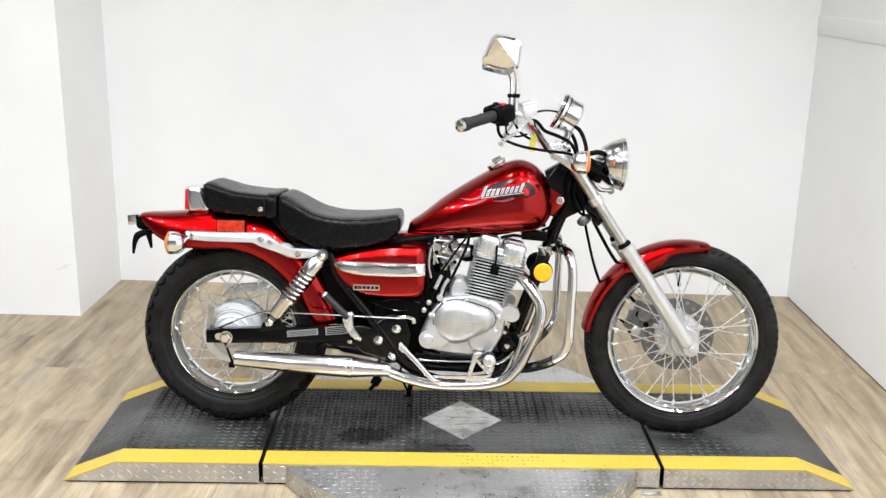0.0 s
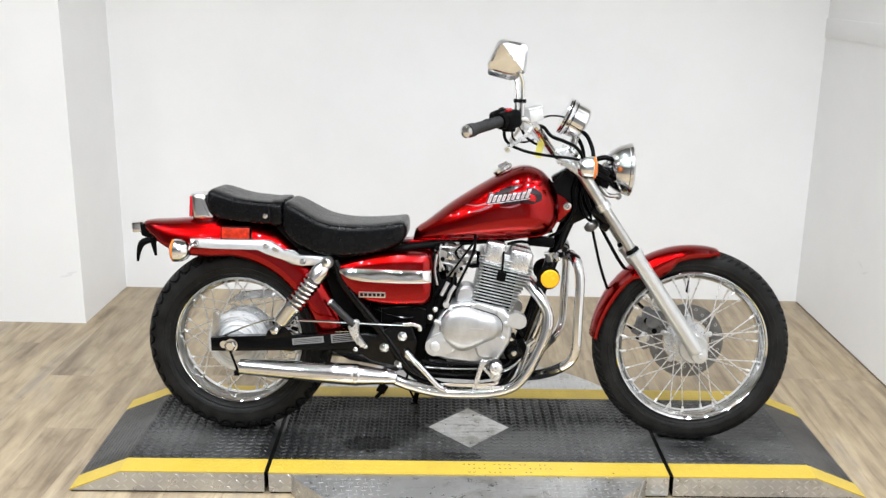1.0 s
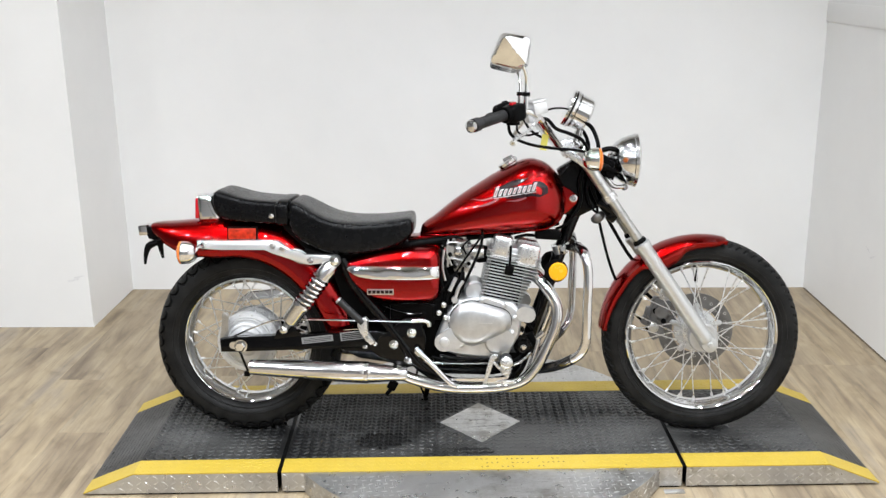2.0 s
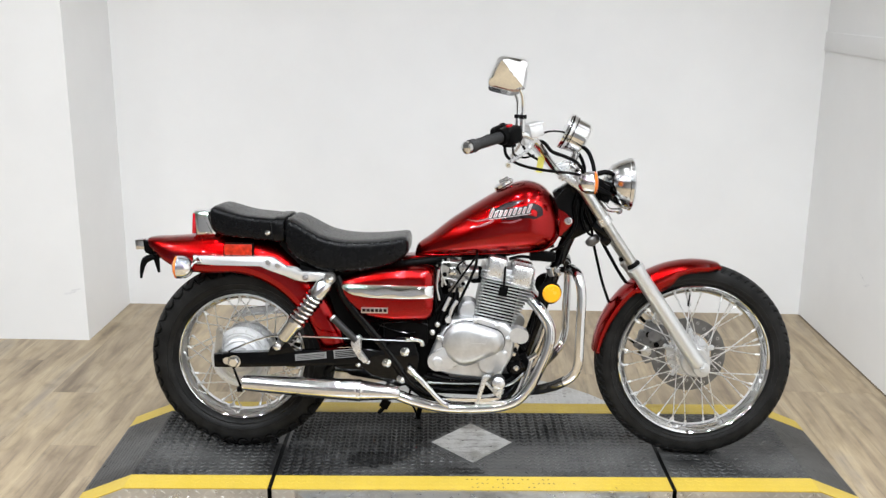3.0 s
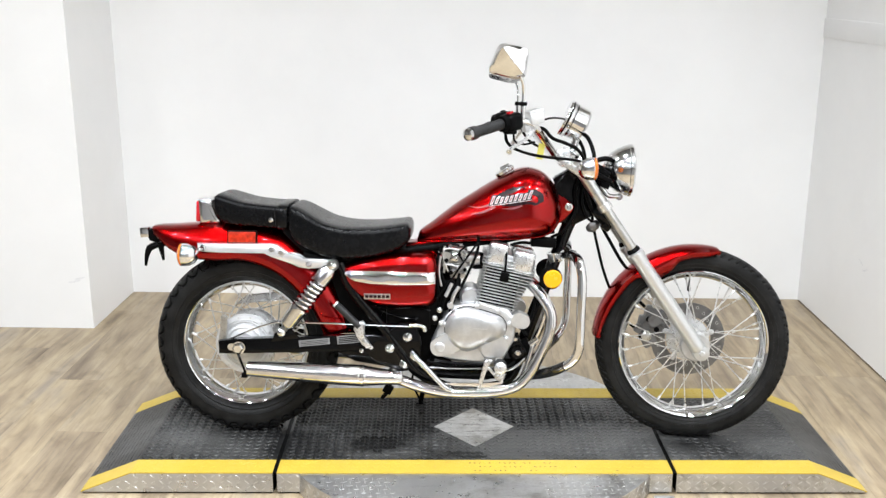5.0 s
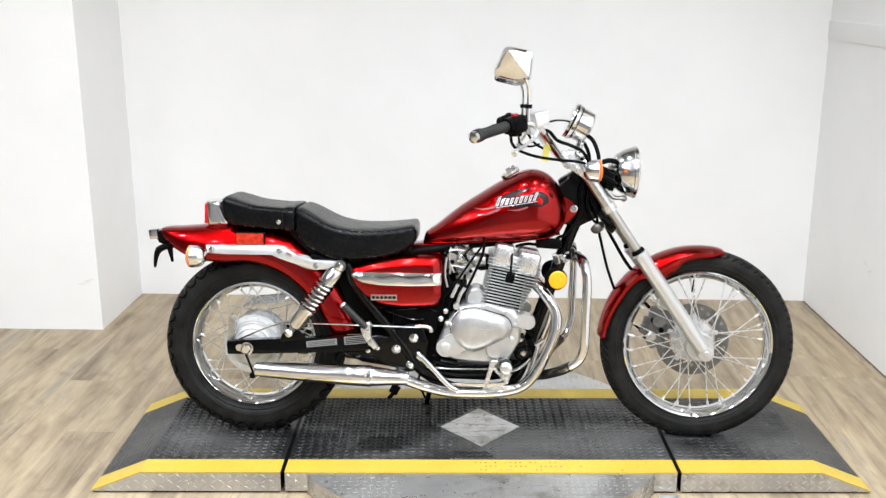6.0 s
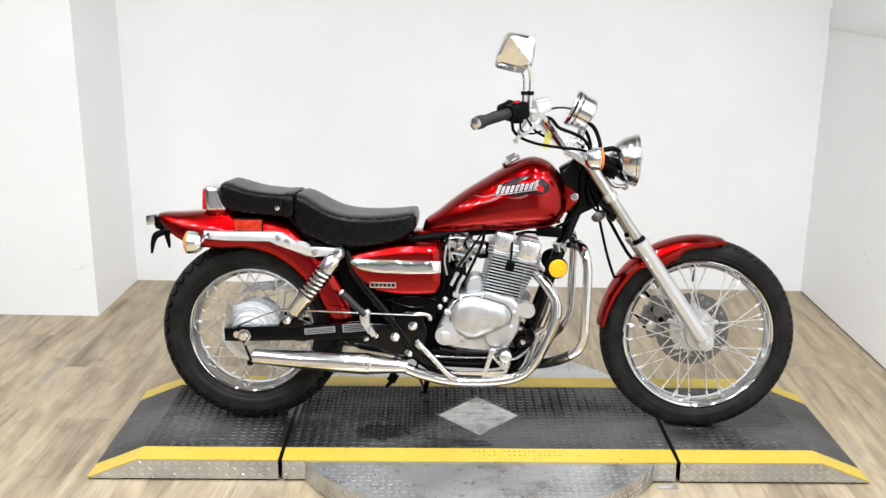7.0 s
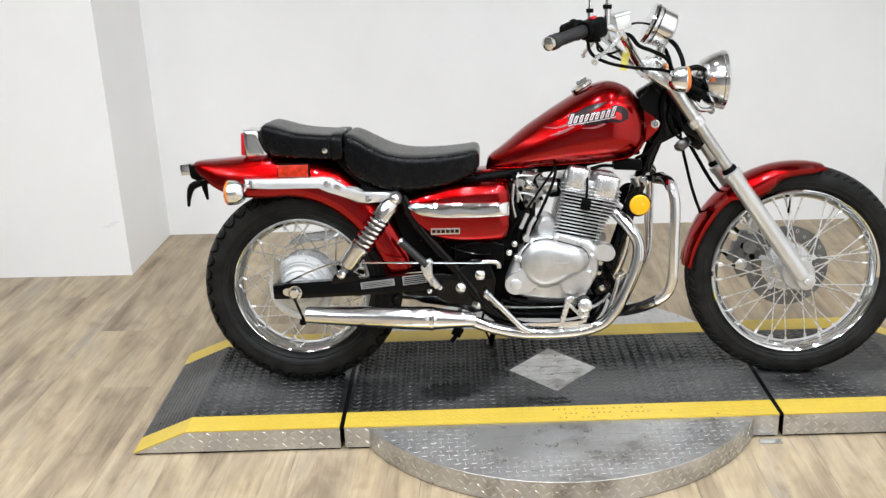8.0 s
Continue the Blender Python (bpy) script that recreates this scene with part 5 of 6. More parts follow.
for p in ([(-0.095, -0.09, 0.61), (-0.07, -0.095, 0.622), (-0.03, -0.09, 0.618), (0.0, -0.08, 0.60)], [(-0.09, -0.09, 0.565), (-0.06, -0.098, 0.572), (-0.02, -0.092, 0.558), (0.005, -0.085, 0.54)], [(-0.075, -0.092, 0.63), (-0.08, -0.10, 0.59), (-0.065, -0.10, 0.55)]):
    part("linkage", tube(p, 0.003, 8), STEEL, carb)
for x, y, z, sx, sz, turn in ((-0.062, -0.095, 0.600, 0.026, 0.012, 20), (-0.020, -0.092, 0.592, 0.014, 0.026, -15), (-0.078, -0.098, 0.560, 0.012, 0.030, 10), (-0.045, -0.094, 0.566, 0.020, 0.014, 40), (-0.005, -0.09, 0.575, 0.016, 0.010, 5)):
    part("linkage_plate", box((x, y, z), (sx, 0.004, sz), (0, turn, 0), 0.001, 1), DARK_STEEL if sx > sz else STEEL, carb)
for x, z, r in ((-0.070, 0.585, 0.007), (-0.030, 0.604, 0.006), (-0.055, 0.546, 0.006), (-0.088, 0.618, 0.007), (-0.012, 0.556, 0.006)):
    part("bore", lathe([(0, r), (0.003, r), (0.0035, r * 0.6)], (x, -0.101, z), (0, -1, 0), 12), BLACK_MATT, carb)
for p, r, mat in (([(0.028, -0.11, 0.644), (-0.016, -0.115, 0.583), (-0.062, -0.118, 0.516), (-0.098, -0.115, 0.470)], 0.0035, BLACK_MATT), ([(-0.052, -0.121, 0.516), (-0.072, -0.121, 0.474)], 0.0060, ALUMINIUM), ([(-0.088, -0.105, 0.60), (-0.094, -0.110, 0.55), (-0.085, -0.112, 0.505)], 0.0040, STEEL), ([(-0.010, -0.098, 0.63), (-0.03, -0.102, 0.61), (-0.02, -0.10, 0.585)], 0.0030, BLACK_MATT), ([(-0.095, -0.10, 0.635), (-0.06, -0.102, 0.64), (-0.03, -0.10, 0.632)], 0.0035, BLACK_MATT)):
    part("control_cable", tube(p, r, 8), mat, carb)
part("intake_rubber", lathe([(0, 0.027), (0.012, 0.030), (0.03, 0.026), (0.045, 0.028)], (0.012, -0.03, 0.577), (1, 0, -0.1), 20), BLACK_MATT, carb)
part("air_hose", lathe([(0, 0.034), (0.03, 0.030), (0.05, 0.032)], (-0.115, -0.04, 0.575), (1, 0, 0), 20), BLACK_MATT, carb)
for p in ([(0.03, -0.09, 0.66), (0.025, -0.10, 0.61), (-0.01, -0.11, 0.53), (-0.045, -0.115, 0.46), (-0.06, -0.11, 0.42)], [(-0.07, -0.085, 0.60), (-0.085, -0.10, 0.55), (-0.075, -0.105, 0.50), (-0.09, -0.10, 0.44)], [(-0.03, -0.08, 0.54), (-0.04, -0.10, 0.50), (-0.075, -0.11, 0.46), (-0.085, -0.11, 0.40)], [(-0.10, -0.08, 0.58), (-0.098, -0.11, 0.52), (-0.092, -0.11, 0.47)]):
    part("hose", tube(p, 0.0045, 8), BLACK_MATT, carb)
part("clutch_arm", joined(tube([(-0.055, -0.115, 0.445), (-0.045, -0.12, 0.48), (-0.03, -0.12, 0.505)], 0.006, 8), lathe([(0, 0.011), (0.025, 0.010)], (-0.056, -0.10, 0.445), (0, -1, 0), 14)), ALUMINIUM, engine)
for x, z in ((-0.09, 0.43), (-0.105, 0.405), (-0.085, 0.39)):
    part("cap_nut", lathe([(0, 0.009), (0.01, 0.008), (0.014, 0.002)], (x, -0.118, z), (0, -1, 0), 12), STEEL, engine)
for p in ([(-0.13, -0.10, 0.24), (-0.05, -0.105, 0.235), (0.06, -0.105, 0.235), (0.12, -0.10, 0.25)], [(-0.13, -0.11, 0.215), (-0.02, -0.112, 0.212), (0.08, -0.112, 0.214), (0.16, -0.105, 0.255)]):
    part("lower_rod", tube(p, 0.006, 8), BLACK, bike)

for p, r, mat in (([(-0.14, -0.122, 0.246), (-0.06, -0.124, 0.243), (0.02, -0.124, 0.243), (0.085, -0.122, 0.248)], 0.0042, CHROME_WORN), ([(-0.12, -0.118, 0.226), (-0.02, -0.122, 0.222), (0.09, -0.122, 0.224)], 0.0075, BLACK), ([(-0.105, -0.116, 0.268), (-0.04, -0.120, 0.258), (0.05, -0.120, 0.256)], 0.006, BLACK), ([(0.10, -0.118, 0.232), (0.145, -0.118, 0.246), (0.180, -0.112, 0.276)], 0.0048, CHROME_WORN)):
    part("lower_rod", tube(p, r, 8), mat, bike)

# exhaust
for s in (-1, 1):
    pipe = part("exhaust_pipe", tube([(0.165, s * 0.045, 0.522), (0.198, s * 0.075, 0.508), (0.236, s * 0.108, 0.468), (0.259, s * 0.122, 0.420), (0.254, s * 0.125, 0.360), (0.225, s * 0.125, 0.286), (0.190, s * 0.128, 0.226), (0.147, s * 0.133, 0.188), (0.066, s * 0.142, 0.172), (-0.06, s * 0.15, 0.173), (-0.15, s * 0.156, 0.192), (-0.225, s * 0.16, 0.219)], 0.0175, 18, 7), CHROME, bike, "bent chrome exhaust pipe")
    part("flange", lathe([(-0.006, 0.028), (0.006, 0.028)], (0.172, s * 0.05, 0.519), (0.8, s * 0.5, -0.2), 20), CHROME_WORN, pipe)
    m0, m1 = Vector((-0.205, s * 0.16, 0.2195)), Vector((-0.690, s * 0.16, 0.2435))
    d = (m1 - m0).normalized()
    muffler = part("muffler", lathe([(0.0, 0.0190), (0.004, 0.0215), (0.05, 0.0245), (0.10, 0.0300), (0.122, 0.0322), (0.124, 0.0336), (0.20, 0.0332), (0.30, 0.0305), (0.40, 0.0270), (0.476, 0.0240), (0.486, 0.0235), (0.488, 0.021), (0.480, 0.016)], m0, d, 40), CHROME_WORN, bike, "long chrome tapered muffler")
    part("clamp_band", lathe([(0.118, 0.0318), (0.120, 0.0343), (0.130, 0.0345), (0.132, 0.0332)], m0, d, 40), CHROME, muffler)
    part("outlet", joined(lathe([(0.44, 0.014), (0.484, 0.014)], m0, d, 16), box((-0.702, s * 0.155, 0.222), (0.018, 0.02, 0.016), None, 0.003)), BLACK_MATT, muffler)
    part("stay", tube([(-0.728, s * 0.142, 0.292), (-0.715, s * 0.148, 0.262), (-0.700, s * 0.152, 0.226)], 0.004, 8), BLACK, muffler)
    part("heat_shield", slab([(-0.08, 0.196), (0.06, 0.193), (0.11, 0.205), (0.10, 0.212), (0.05, 0.203), (-0.08, 0.206)], s * 0.150, s * 0.158, 0.002), CHROME, pipe)

# crash bars and reflectors
for s in (-1, 1):
    bar = part("crash_bar", tube([(0.318, s * 0.05, 0.596), (0.324, s * 0.10, 0.604), (0.331, s * 0.17, 0.604), (0.338, s * 0.205, 0.583), (0.343, s * 0.215, 0.535), (0.341, s * 0.215, 0.45), (0.340, s * 0.215, 0.38), (0.337, s * 0.213, 0.328), (0.320, s * 0.200, 0.290), (0.282, s * 0.17, 0.258), (0.235, s * 0.11, 0.225), (0.205, s * 0.085, 0.215)], 0.0142, 16, 6), CHROME, bike, "chrome engine crash bar")
    part("top_sleeve", tube([(0.318, s * 0.046, 0.596), (0.324, s * 0.10, 0.604), (0.331, s * 0.165, 0.6043), (0.335, s * 0.192, 0.594)], 0.0156, 16, 6), BLACK, bar, "black enamelled top of the bar")
    # a slightly wider, darker tube over the bar's lower end
    part("foot_sleeve", tube([(0.303, s * 0.187, 0.274), (0.272, s * 0.159, 0.251), (0.235, s * 0.112, 0.2265), (0.204, s * 0.084, 0.2145)], 0.0158, 16, 6), DARK_CHROME, bar, "dark foot of the bar")
    part("clamp_band", joined(lathe([(-0.014, 0.028), (0.014, 0.028)], (0.281, s * 0.012, 0.590), (-0.3, 0, 0.95), 20), box((0.287, s * 0.036, 0.588), (0.022, 0.02, 0.024), (0, -12, 0), 0.003)), CHROME_WORN, bar)
    part("bar_bracket", joined(tube([(0.280, s * 0.02, 0.590), (0.30, s * 0.04, 0.596), (0.322, s * 0.07, 0.600)], 0.010, 10), lathe([(-0.012, 0.0175), (0.012, 0.0175)], (0.323, s * 0.085, 0.6025), (0.1, s * 0.9, 0.1), 16)), BLACK, bar, "black bracket")
    out = 0.118 if s < 0 else 0.040
    disc_ = part("reflector", lathe([(0, 0.029), (0.006, 0.029), (0.010, 0.025), (0.0105, 0.001)], (0.262, s * out, 0.533), (0, s, 0), 32), YELLOW_REFLECTOR, bike, "round amber side reflector")
    part("backing", joined(lathe([(-0.012, 0.028), (0.003, 0.036), (0.004, 0.030)], (0.256, s * out, 0.536), (0, s, 0), 32), tube([(0.258, s * (out - 0.008), 0.536), (0.262, s * 0.02, 0.545)], 0.008, 8)), BLACK_MATT, disc_)

# foot controls
for s in (-1, 1):
    peg = part("foot_peg", joined(lathe([(0, 0.012), (0.004, 0.0165), (0.050, 0.0185), (0.056, 0.015)], (0.100, s * 0.158, 0.268), (0, s, 0.04), 20), *[lathe([(0.008 + k * 0.009, 0.0172), (0.0085 + k * 0.009, 0.0198), (0.012 + k * 0.009, 0.0198), (0.0125 + k * 0.009, 0.0172)], (0.100, s * 0.158, 0.268), (0, s, 0.04), 20) for k in range(5)]), GRIP, bike, "ribbed rubber foot peg")
    part("peg_bracket", joined(slab([(0.030, 0.190), (0.052, 0.274), (0.058, 0.280), (0.076, 0.280), (0.078, 0.270), (0.064, 0.266), (0.060, 0.258), (0.044, 0.190)], s * 0.146, s * 0.158, 0.003), slab([(0.058, 0.254), (0.067, 0.258), (0.112, 0.212), (0.106, 0.203)], s * 0.147, s * 0.157, 0.003), slab([(0.030, 0.188), (0.126, 0.188), (0.128, 0.198), (0.030, 0.199)], s * 0.146, s * 0.157, 0.003)), POLISHED, peg, "bright forged aluminium peg bracket")
    part("peg_end", lathe([(0.050, 0.014), (0.053, 0.0190), (0.060, 0.0195), (0.065, 0.015), (0.067, 0.007), (0.0672, 0.001)], (0.100, s * 0.158, 0.267), (0, s, 0.06), 22), POLISHED, peg, "round polished peg end")
    part("peg_knuckle", joined(lathe([(0, 0.016), (0.020, 0.0165), (0.024, 0.013)], (0.100, s * 0.150, 0.233), (0, s, 0.0), 18), bolt((0.100, s * 0.174, 0.233), 0.009, 0.006, (0, s, 0))), POLISHED, peg)
    rear_peg = part("passenger_peg", tube([(-0.412, s * 0.145, 0.449), (-0.34, s * 0.145, 0.379)], 0.0115, 14), GRIP, bike, "folded rubber passenger foot peg")
    part("peg_bracket", joined(tube([(-0.352, s * 0.142, 0.392), (-0.34, s * 0.142, 0.36), (-0.318, s * 0.142, 0.325)], 0.009, 10), slab([(-0.358, 0.372), (-0.350, 0.392), (-0.330, 0.398), (-0.322, 0.388), (-0.330, 0.350), (-0.318, 0.322), (-0.330, 0.318), (-0.350, 0.352)], s * 0.132, s * 0.152, 0.005), box((-0.321, s * 0.142, 0.328), (0.018, 0.02, 0.036), (0, -38, 0), 0.004)), POLISHED, rear_peg)
    part("peg_tip", lathe([(0, 0.012), (0.006, 0.010)], (-0.412, s * 0.145, 0.449), (-0.72, 0, 0.69), 14), POLISHED, rear_peg)
part("brake_pedal", joined(tube([(-0.176, -0.15, 0.300), (-0.166, -0.155, 0.287), (-0.12, -0.165, 0.243), (-0.075, -0.168, 0.197), (-0.05, -0.168, 0.183)], 0.0085, 12), box((-0.168, -0.152, 0.288), (0.022, 0.016, 0.022), (0, 45, 0), 0.005)), CHROME, bike, "chrome brake pedal arm")
part("brake_rod", tube([(-0.785, -0.105, 0.315), (-0.62, -0.14, 0.385), (-0.50, -0.142, 0.389), (-0.16, -0.142, 0.381)], 0.0028, 8), CHROME_WORN, bike, "thin steel brake rod")
part("rod_hook", tube([(-0.185, -0.142, 0.384), (-0.155, -0.142, 0.385), (-0.138, -0.142, 0.378), (-0.136, -0.142, 0.366)], 0.007, 10), CHROME_WORN, bike)
part("side_stand", joined(tube([(-0.12, 0.13, 0.20), (-0.142, 0.16, 0.13), (-0.165, 0.20, 0.035)], 0.009, 10), box((-0.167, 0.203, 0.030), (0.024, 0.026, 0.005), (7, 0, 0), 0.002)), BLACK, bike, "black side stand")
part("stand_spring", tube([(-0.175, 0.10, 0.19), (-0.19, 0.12, 0.13), (-0.168, 0.15, 0.062)], 0.004, 8), BLACK, bike)
part("drain_hose", joined(tube([(-0.255, 0.02, 0.20), (-0.262, 0.03, 0.13), (-0.285, 0.03, 0.096)], 0.007, 8), box((-0.265, 0.03, 0.128), (0.03, 0.02, 0.03), (0, 30, 0), 0.003)), BLACK_MATT, bike)

# headlamp
lamp_axis = Vector((1, 0, -0.03)).normalized()
bucket = part("headlamp", lathe([(-0.004, 0.012), (0.0, 0.025), (0.007, 0.040), (0.020, 0.056), (0.039, 0.068), (0.058, 0.0765), (0.072, 0.0805), (0.0735, 0.0830), (0.083, 0.0835), (0.086, 0.080)], (0.428, 0, 0.868), lamp_axis, 48), CHROME_WORN, bike, "round chrome headlamp")
part("lens", lathe([(0.083, 0.079), (0.090, 0.066), (0.094, 0.045), (0.096, 0.02), (0.0965, 0.001)], (0.428, 0, 0.868), lamp_axis, 40), GLASS, bucket, "clear headlamp lens")
part("headlamp_bracket", joined(*[tube([(0.385, s * 0.075, 0.86), (0.41, s * 0.074, 0.848), (0.438, s * 0.062, 0.834)], 0.010, 10) for s in (-1, 1)], box((0.41, 0, 0.845), (0.05, 0.12, 0.06), (0, 25, 0), 0.012), tube([(0.40, -0.05, 0.90), (0.425, -0.05, 0.905), (0.445, -0.045, 0.90)], 0.008, 8)), BLACK_MATT, bike, "black headlamp bracket")
part("lamp_ear", slab([(0.400, 0.890), (0.416, 0.882), (0.424, 0.848), (0.440, 0.824), (0.433, 0.808), (0.410, 0.820), (0.398, 0.856)], -0.072, -0.054, 0.006), BLACK_MATT, bike, "black headlamp ear")
part("lamp_stay", joined(tube([(0.41, -0.06, 0.82), (0.435, -0.055, 0.79), (0.47, -0.03, 0.785)], 0.007, 8), bolt((0.475, -0.02, 0.783), 0.009)), CHROME, bike)
horn = part("horn", lathe([(0, 0.010), (0.004, 0.021), (0.012, 0.024), (0.02, 0.022), (0.028, 0.014)], (0.385, -0.03, 0.700), (0.55, -0.35, -0.75), 28), DARK_STEEL, bike, "small round silver horn")

# handlebar and controls
part("handlebar", tube([(0.20, -0.44 + 0.215, 0.995), (0.235, -0.145, 0.952), (0.268, -0.085, 0.913), (0.292, -0.045, 0.903), (0.295, 0, 0.902), (0.292, 0.045, 0.903), (0.268, 0.085, 0.913), (0.235, 0.145, 0.952), (0.20, 0.225, 0.995)], 0.0112, 16, 6), CHROME, bike, "chrome cruiser handlebar")
for s in (-1, 1):
    part("bar_clamp", box((0.298, s * 0.045, 0.905), (0.04, 0.026, 0.05), (0, -20, 0), 0.006), POLISHED, bike)
for s in (-1, 1):
    end = part("handlebar_end", tube([(0.20, s * 0.225, 0.995), (0.178, s * 0.25, 1.014), (0.150, s * 0.265, 1.023), (0.10, s * 0.30, 1.017), (0.0, s * 0.41, 0.988)], 0.0112, 14, 6), CHROME, bike)
    part("grip", joined(tube([(0.092, s * 0.308, 1.0155), (0.05, s * 0.355, 1.003), (0.003, s * 0.405, 0.9895)], 0.0150, 18), tube([(0.014, s * 0.394, 0.9925), (0.001, s * 0.408, 0.9885)], 0.0190, 18)), GRIP, end, "ribbed black rubber grip")
    for k in range(13):
        a, b = Vector((0.086, s * 0.3148, 1.0137)), Vector((0.022, s * 0.385, 0.9948))
        part("rib", tube([tuple(a.lerp(b, k / 13)), tuple(a.lerp(b, (k + 0.55) / 13))], 0.0159, 18), GRIP, end)
    part("bar_weight", lathe([(0, 0.016), (0.004, 0.0175), (0.014, 0.017), (0.018, 0.012), (0.019, 0.001)], (0.001, s * 0.408, 0.9885), (-0.66, s * 0.72, -0.19), 20), CHROME_WORN, end, "chrome bar end weight")
    switch = part("switch_box", joined(box((0.118, s * 0.285, 1.020), (0.060, 0.052, 0.052), (0, -12, s * -47), 0.018, 4), tube([(0.088, s * 0.312, 1.014), (0.102, s * 0.298, 1.018)], 0.0235, 18), box((0.115, s * 0.285, 0.995), (0.03, 0.03, 0.02), (0, 0, s * -47), 0.005)), BLACK_MATT, bike, "black handlebar switch box")
    part("kill_switch", box((0.113, s * 0.300, 1.047), (0.018, 0.012, 0.007), (0, -12, s * -47), 0.002), RED_LENS if s < 0 else BLACK_MATT, switch)
    part("lever", tube([(0.185, s * 0.245, 1.004, 0.009), (0.172, s * 0.275, 0.982, 0.0065), (0.145, s * 0.315, 0.962, 0.005), (0.120, s * 0.350, 0.950, 0.006), (0.112, s * 0.365, 0.941, 0.006), (0.109, s * 0.370, 0.937, 0.009)], 0.006, 12, 5), POLISHED, bike, "silver hand lever")
    dx, dz = (0.012, 0.002) if s > 0 else (0.0, 0.0)
    stem = joined(tube([(0.152, s * 0.272, 1.03), (0.152, s * 0.276, 1.07)], 0.0085, 14), tube([(0.152, s * 0.276, 1.066), (0.1525, s * 0.279, 1.10), (0.150, s * 0.286, 1.13), (0.138, s * 0.294, 1.158)], 0.0055, 12), tube([(0.152, s * 0.277, 1.068), (0.152, s * 0.277, 1.080)], 0.0105, 8))
    mirror_stem = part("mirror_stem", moved(stem, Matrix.Translation((dx, 0, dz))), CHROME, bike, "chrome mirror stem")
    part("stem_nut", lathe([(0, 0.0095), (0.003, 0.0115), (0.011, 0.0115), (0.014, 0.009)], (0.152 + dx, s * 0.2765, 1.066 + dz), (0, 0, 1), 8), BLACK_MATT, mirror_stem, "black lock nut")
    corners = [(0.081, 1.246), (0.166, 1.230), (0.158, 1.149), (0.128, 1.140), (0.045, 1.160)]
    rim_line = []
    for k, (x, z) in enumerate(corners):
        (xa, za), (xb, zb) = corners[k - 1], corners[(k + 1) % 5]
        for u in range(9):
            u /= 8
            p, q = (x + (xa - x) * 0.22 * (1 - u), z + (za - z) * 0.22 * (1 - u)), (x + (xb - x) * 0.22 * u, z + (zb - z) * 0.22 * u)
            rim_line.append((p[0] + (q[0] - p[0]) * u, p[1] + (q[1] - p[1]) * u))
    rings = [[(x + dx, s * 0.281, z + dz) for x, z in rim_line]]
    for k in range(29):
        f = 1 - 0.98 * (k / 28) ** 1.3
        ring = []
        for x, z in rim_line:
            x, z = 0.112 + (x - 0.112) * f, 1.190 + (z - 1.190) * f
            tall = min(0.287 + 0.16 * (1 - f), 0.324 + 0.306 * (x - 0.087) + 0.329 * (z - 1.233), 0.324 - 0.50 * (x - 0.087) - 0.323 * (z - 1.233))
            ring.append((x + dx, s * tall, z + dz))
        rings.append(ring)
    bm = skin(rings)
    mirror = part("mirror", bm, CHROME, bike, "angular chrome rear-view mirror", 25)
    part("mirror_glass", slab([(x + dx, z + dz) for x, z in ((0.089, 1.236), (0.155, 1.2235), (0.149, 1.157), (0.127, 1.1495), (0.060, 1.166))], s * 0.2800, s * 0.2832, 0.0008, 1), MIRROR, mirror, "mirror glass")
    part("mirror_rim", slab([(x + dx, z + dz) for x, z in ((0.086, 1.2395), (0.1585, 1.2262), (0.152, 1.1545), (0.128, 1.1455), (0.0545, 1.1625))], s * 0.2818, s * 0.2845, 0.0006, 1), BLACK_MATT, mirror)

part("brake_reservoir", joined(box((0.186, -0.235, 1.032), (0.042, 0.062, 0.034), (0, -14, 18), 0.004), box((0.182, -0.236, 1.052), (0.046, 0.068, 0.008), (0, -14, 18), 0.003), box((0.172, -0.24, 1.008), (0.04, 0.034, 0.03), (0, -14, 18), 0.006)), ALUMINIUM, bike, "silver brake fluid reservoir")
gauge_axis = Vector((-0.905, 0, 0.425))
gauge = part("speedometer", lathe([(-0.046, 0.014), (-0.044, 0.042), (-0.036, 0.0515), (0.008, 0.0535), (0.010, 0.0580), (0.016, 0.0595), (0.020, 0.0550), (0.0245, 0.0585), (0.030, 0.0575), (0.031, 0.051)], (0.324, -0.012, 1.020), gauge_axis, 44), CHROME, bike, "round chrome speedometer")
part("gauge_band", lathe([(0.0175, 0.0540), (0.0180, 0.0572), (0.0215, 0.0572), (0.0220, 0.0540)], (0.324, -0.012, 1.020), gauge_axis, 44), BLACK, gauge, "black rubber band")
part("gauge_band", lathe([(0.0030, 0.0525), (0.0032, 0.0542), (0.0060, 0.0543), (0.0062, 0.0525)], (0.324, -0.012, 1.020), gauge_axis, 44), BLACK, gauge)
part("dial", lathe([(0.0255, 0.0465), (0.0265, 0.0465), (0.0267, 0.001)], (0.324, -0.012, 1.020), gauge_axis, 36), DIAL, gauge, "dark speedometer dial")
part("gauge_stalk", tube([(0.338, -0.012, 0.975), (0.328, -0.01, 0.94), (0.318, 0, 0.91)], 0.012, 12), CHROME_WORN, gauge)
part("warning_lamp_bar", box((0.315, 0, 0.922), (0.038, 0.11, 0.020), (0, 28, 0), 0.007), CHROME_WORN, bike, "polished instrument bracket")

# the clutch side of the bar is swept back less
for ob in list(bike.children_recursive):
    if ob.name.split(".")[0] in ("handlebar_end", "grip", "rib", "bar_weight", "lever"):
        for v in ob.data.vertices:
            if v.co.y > 0.27:
                v.co.x += 0.45 * (v.co.y - 0.27)

# cables and hoses
def cable(name, line, r):
    part(name, tube(line, r, 10, 6), BLACK_MATT, bike)


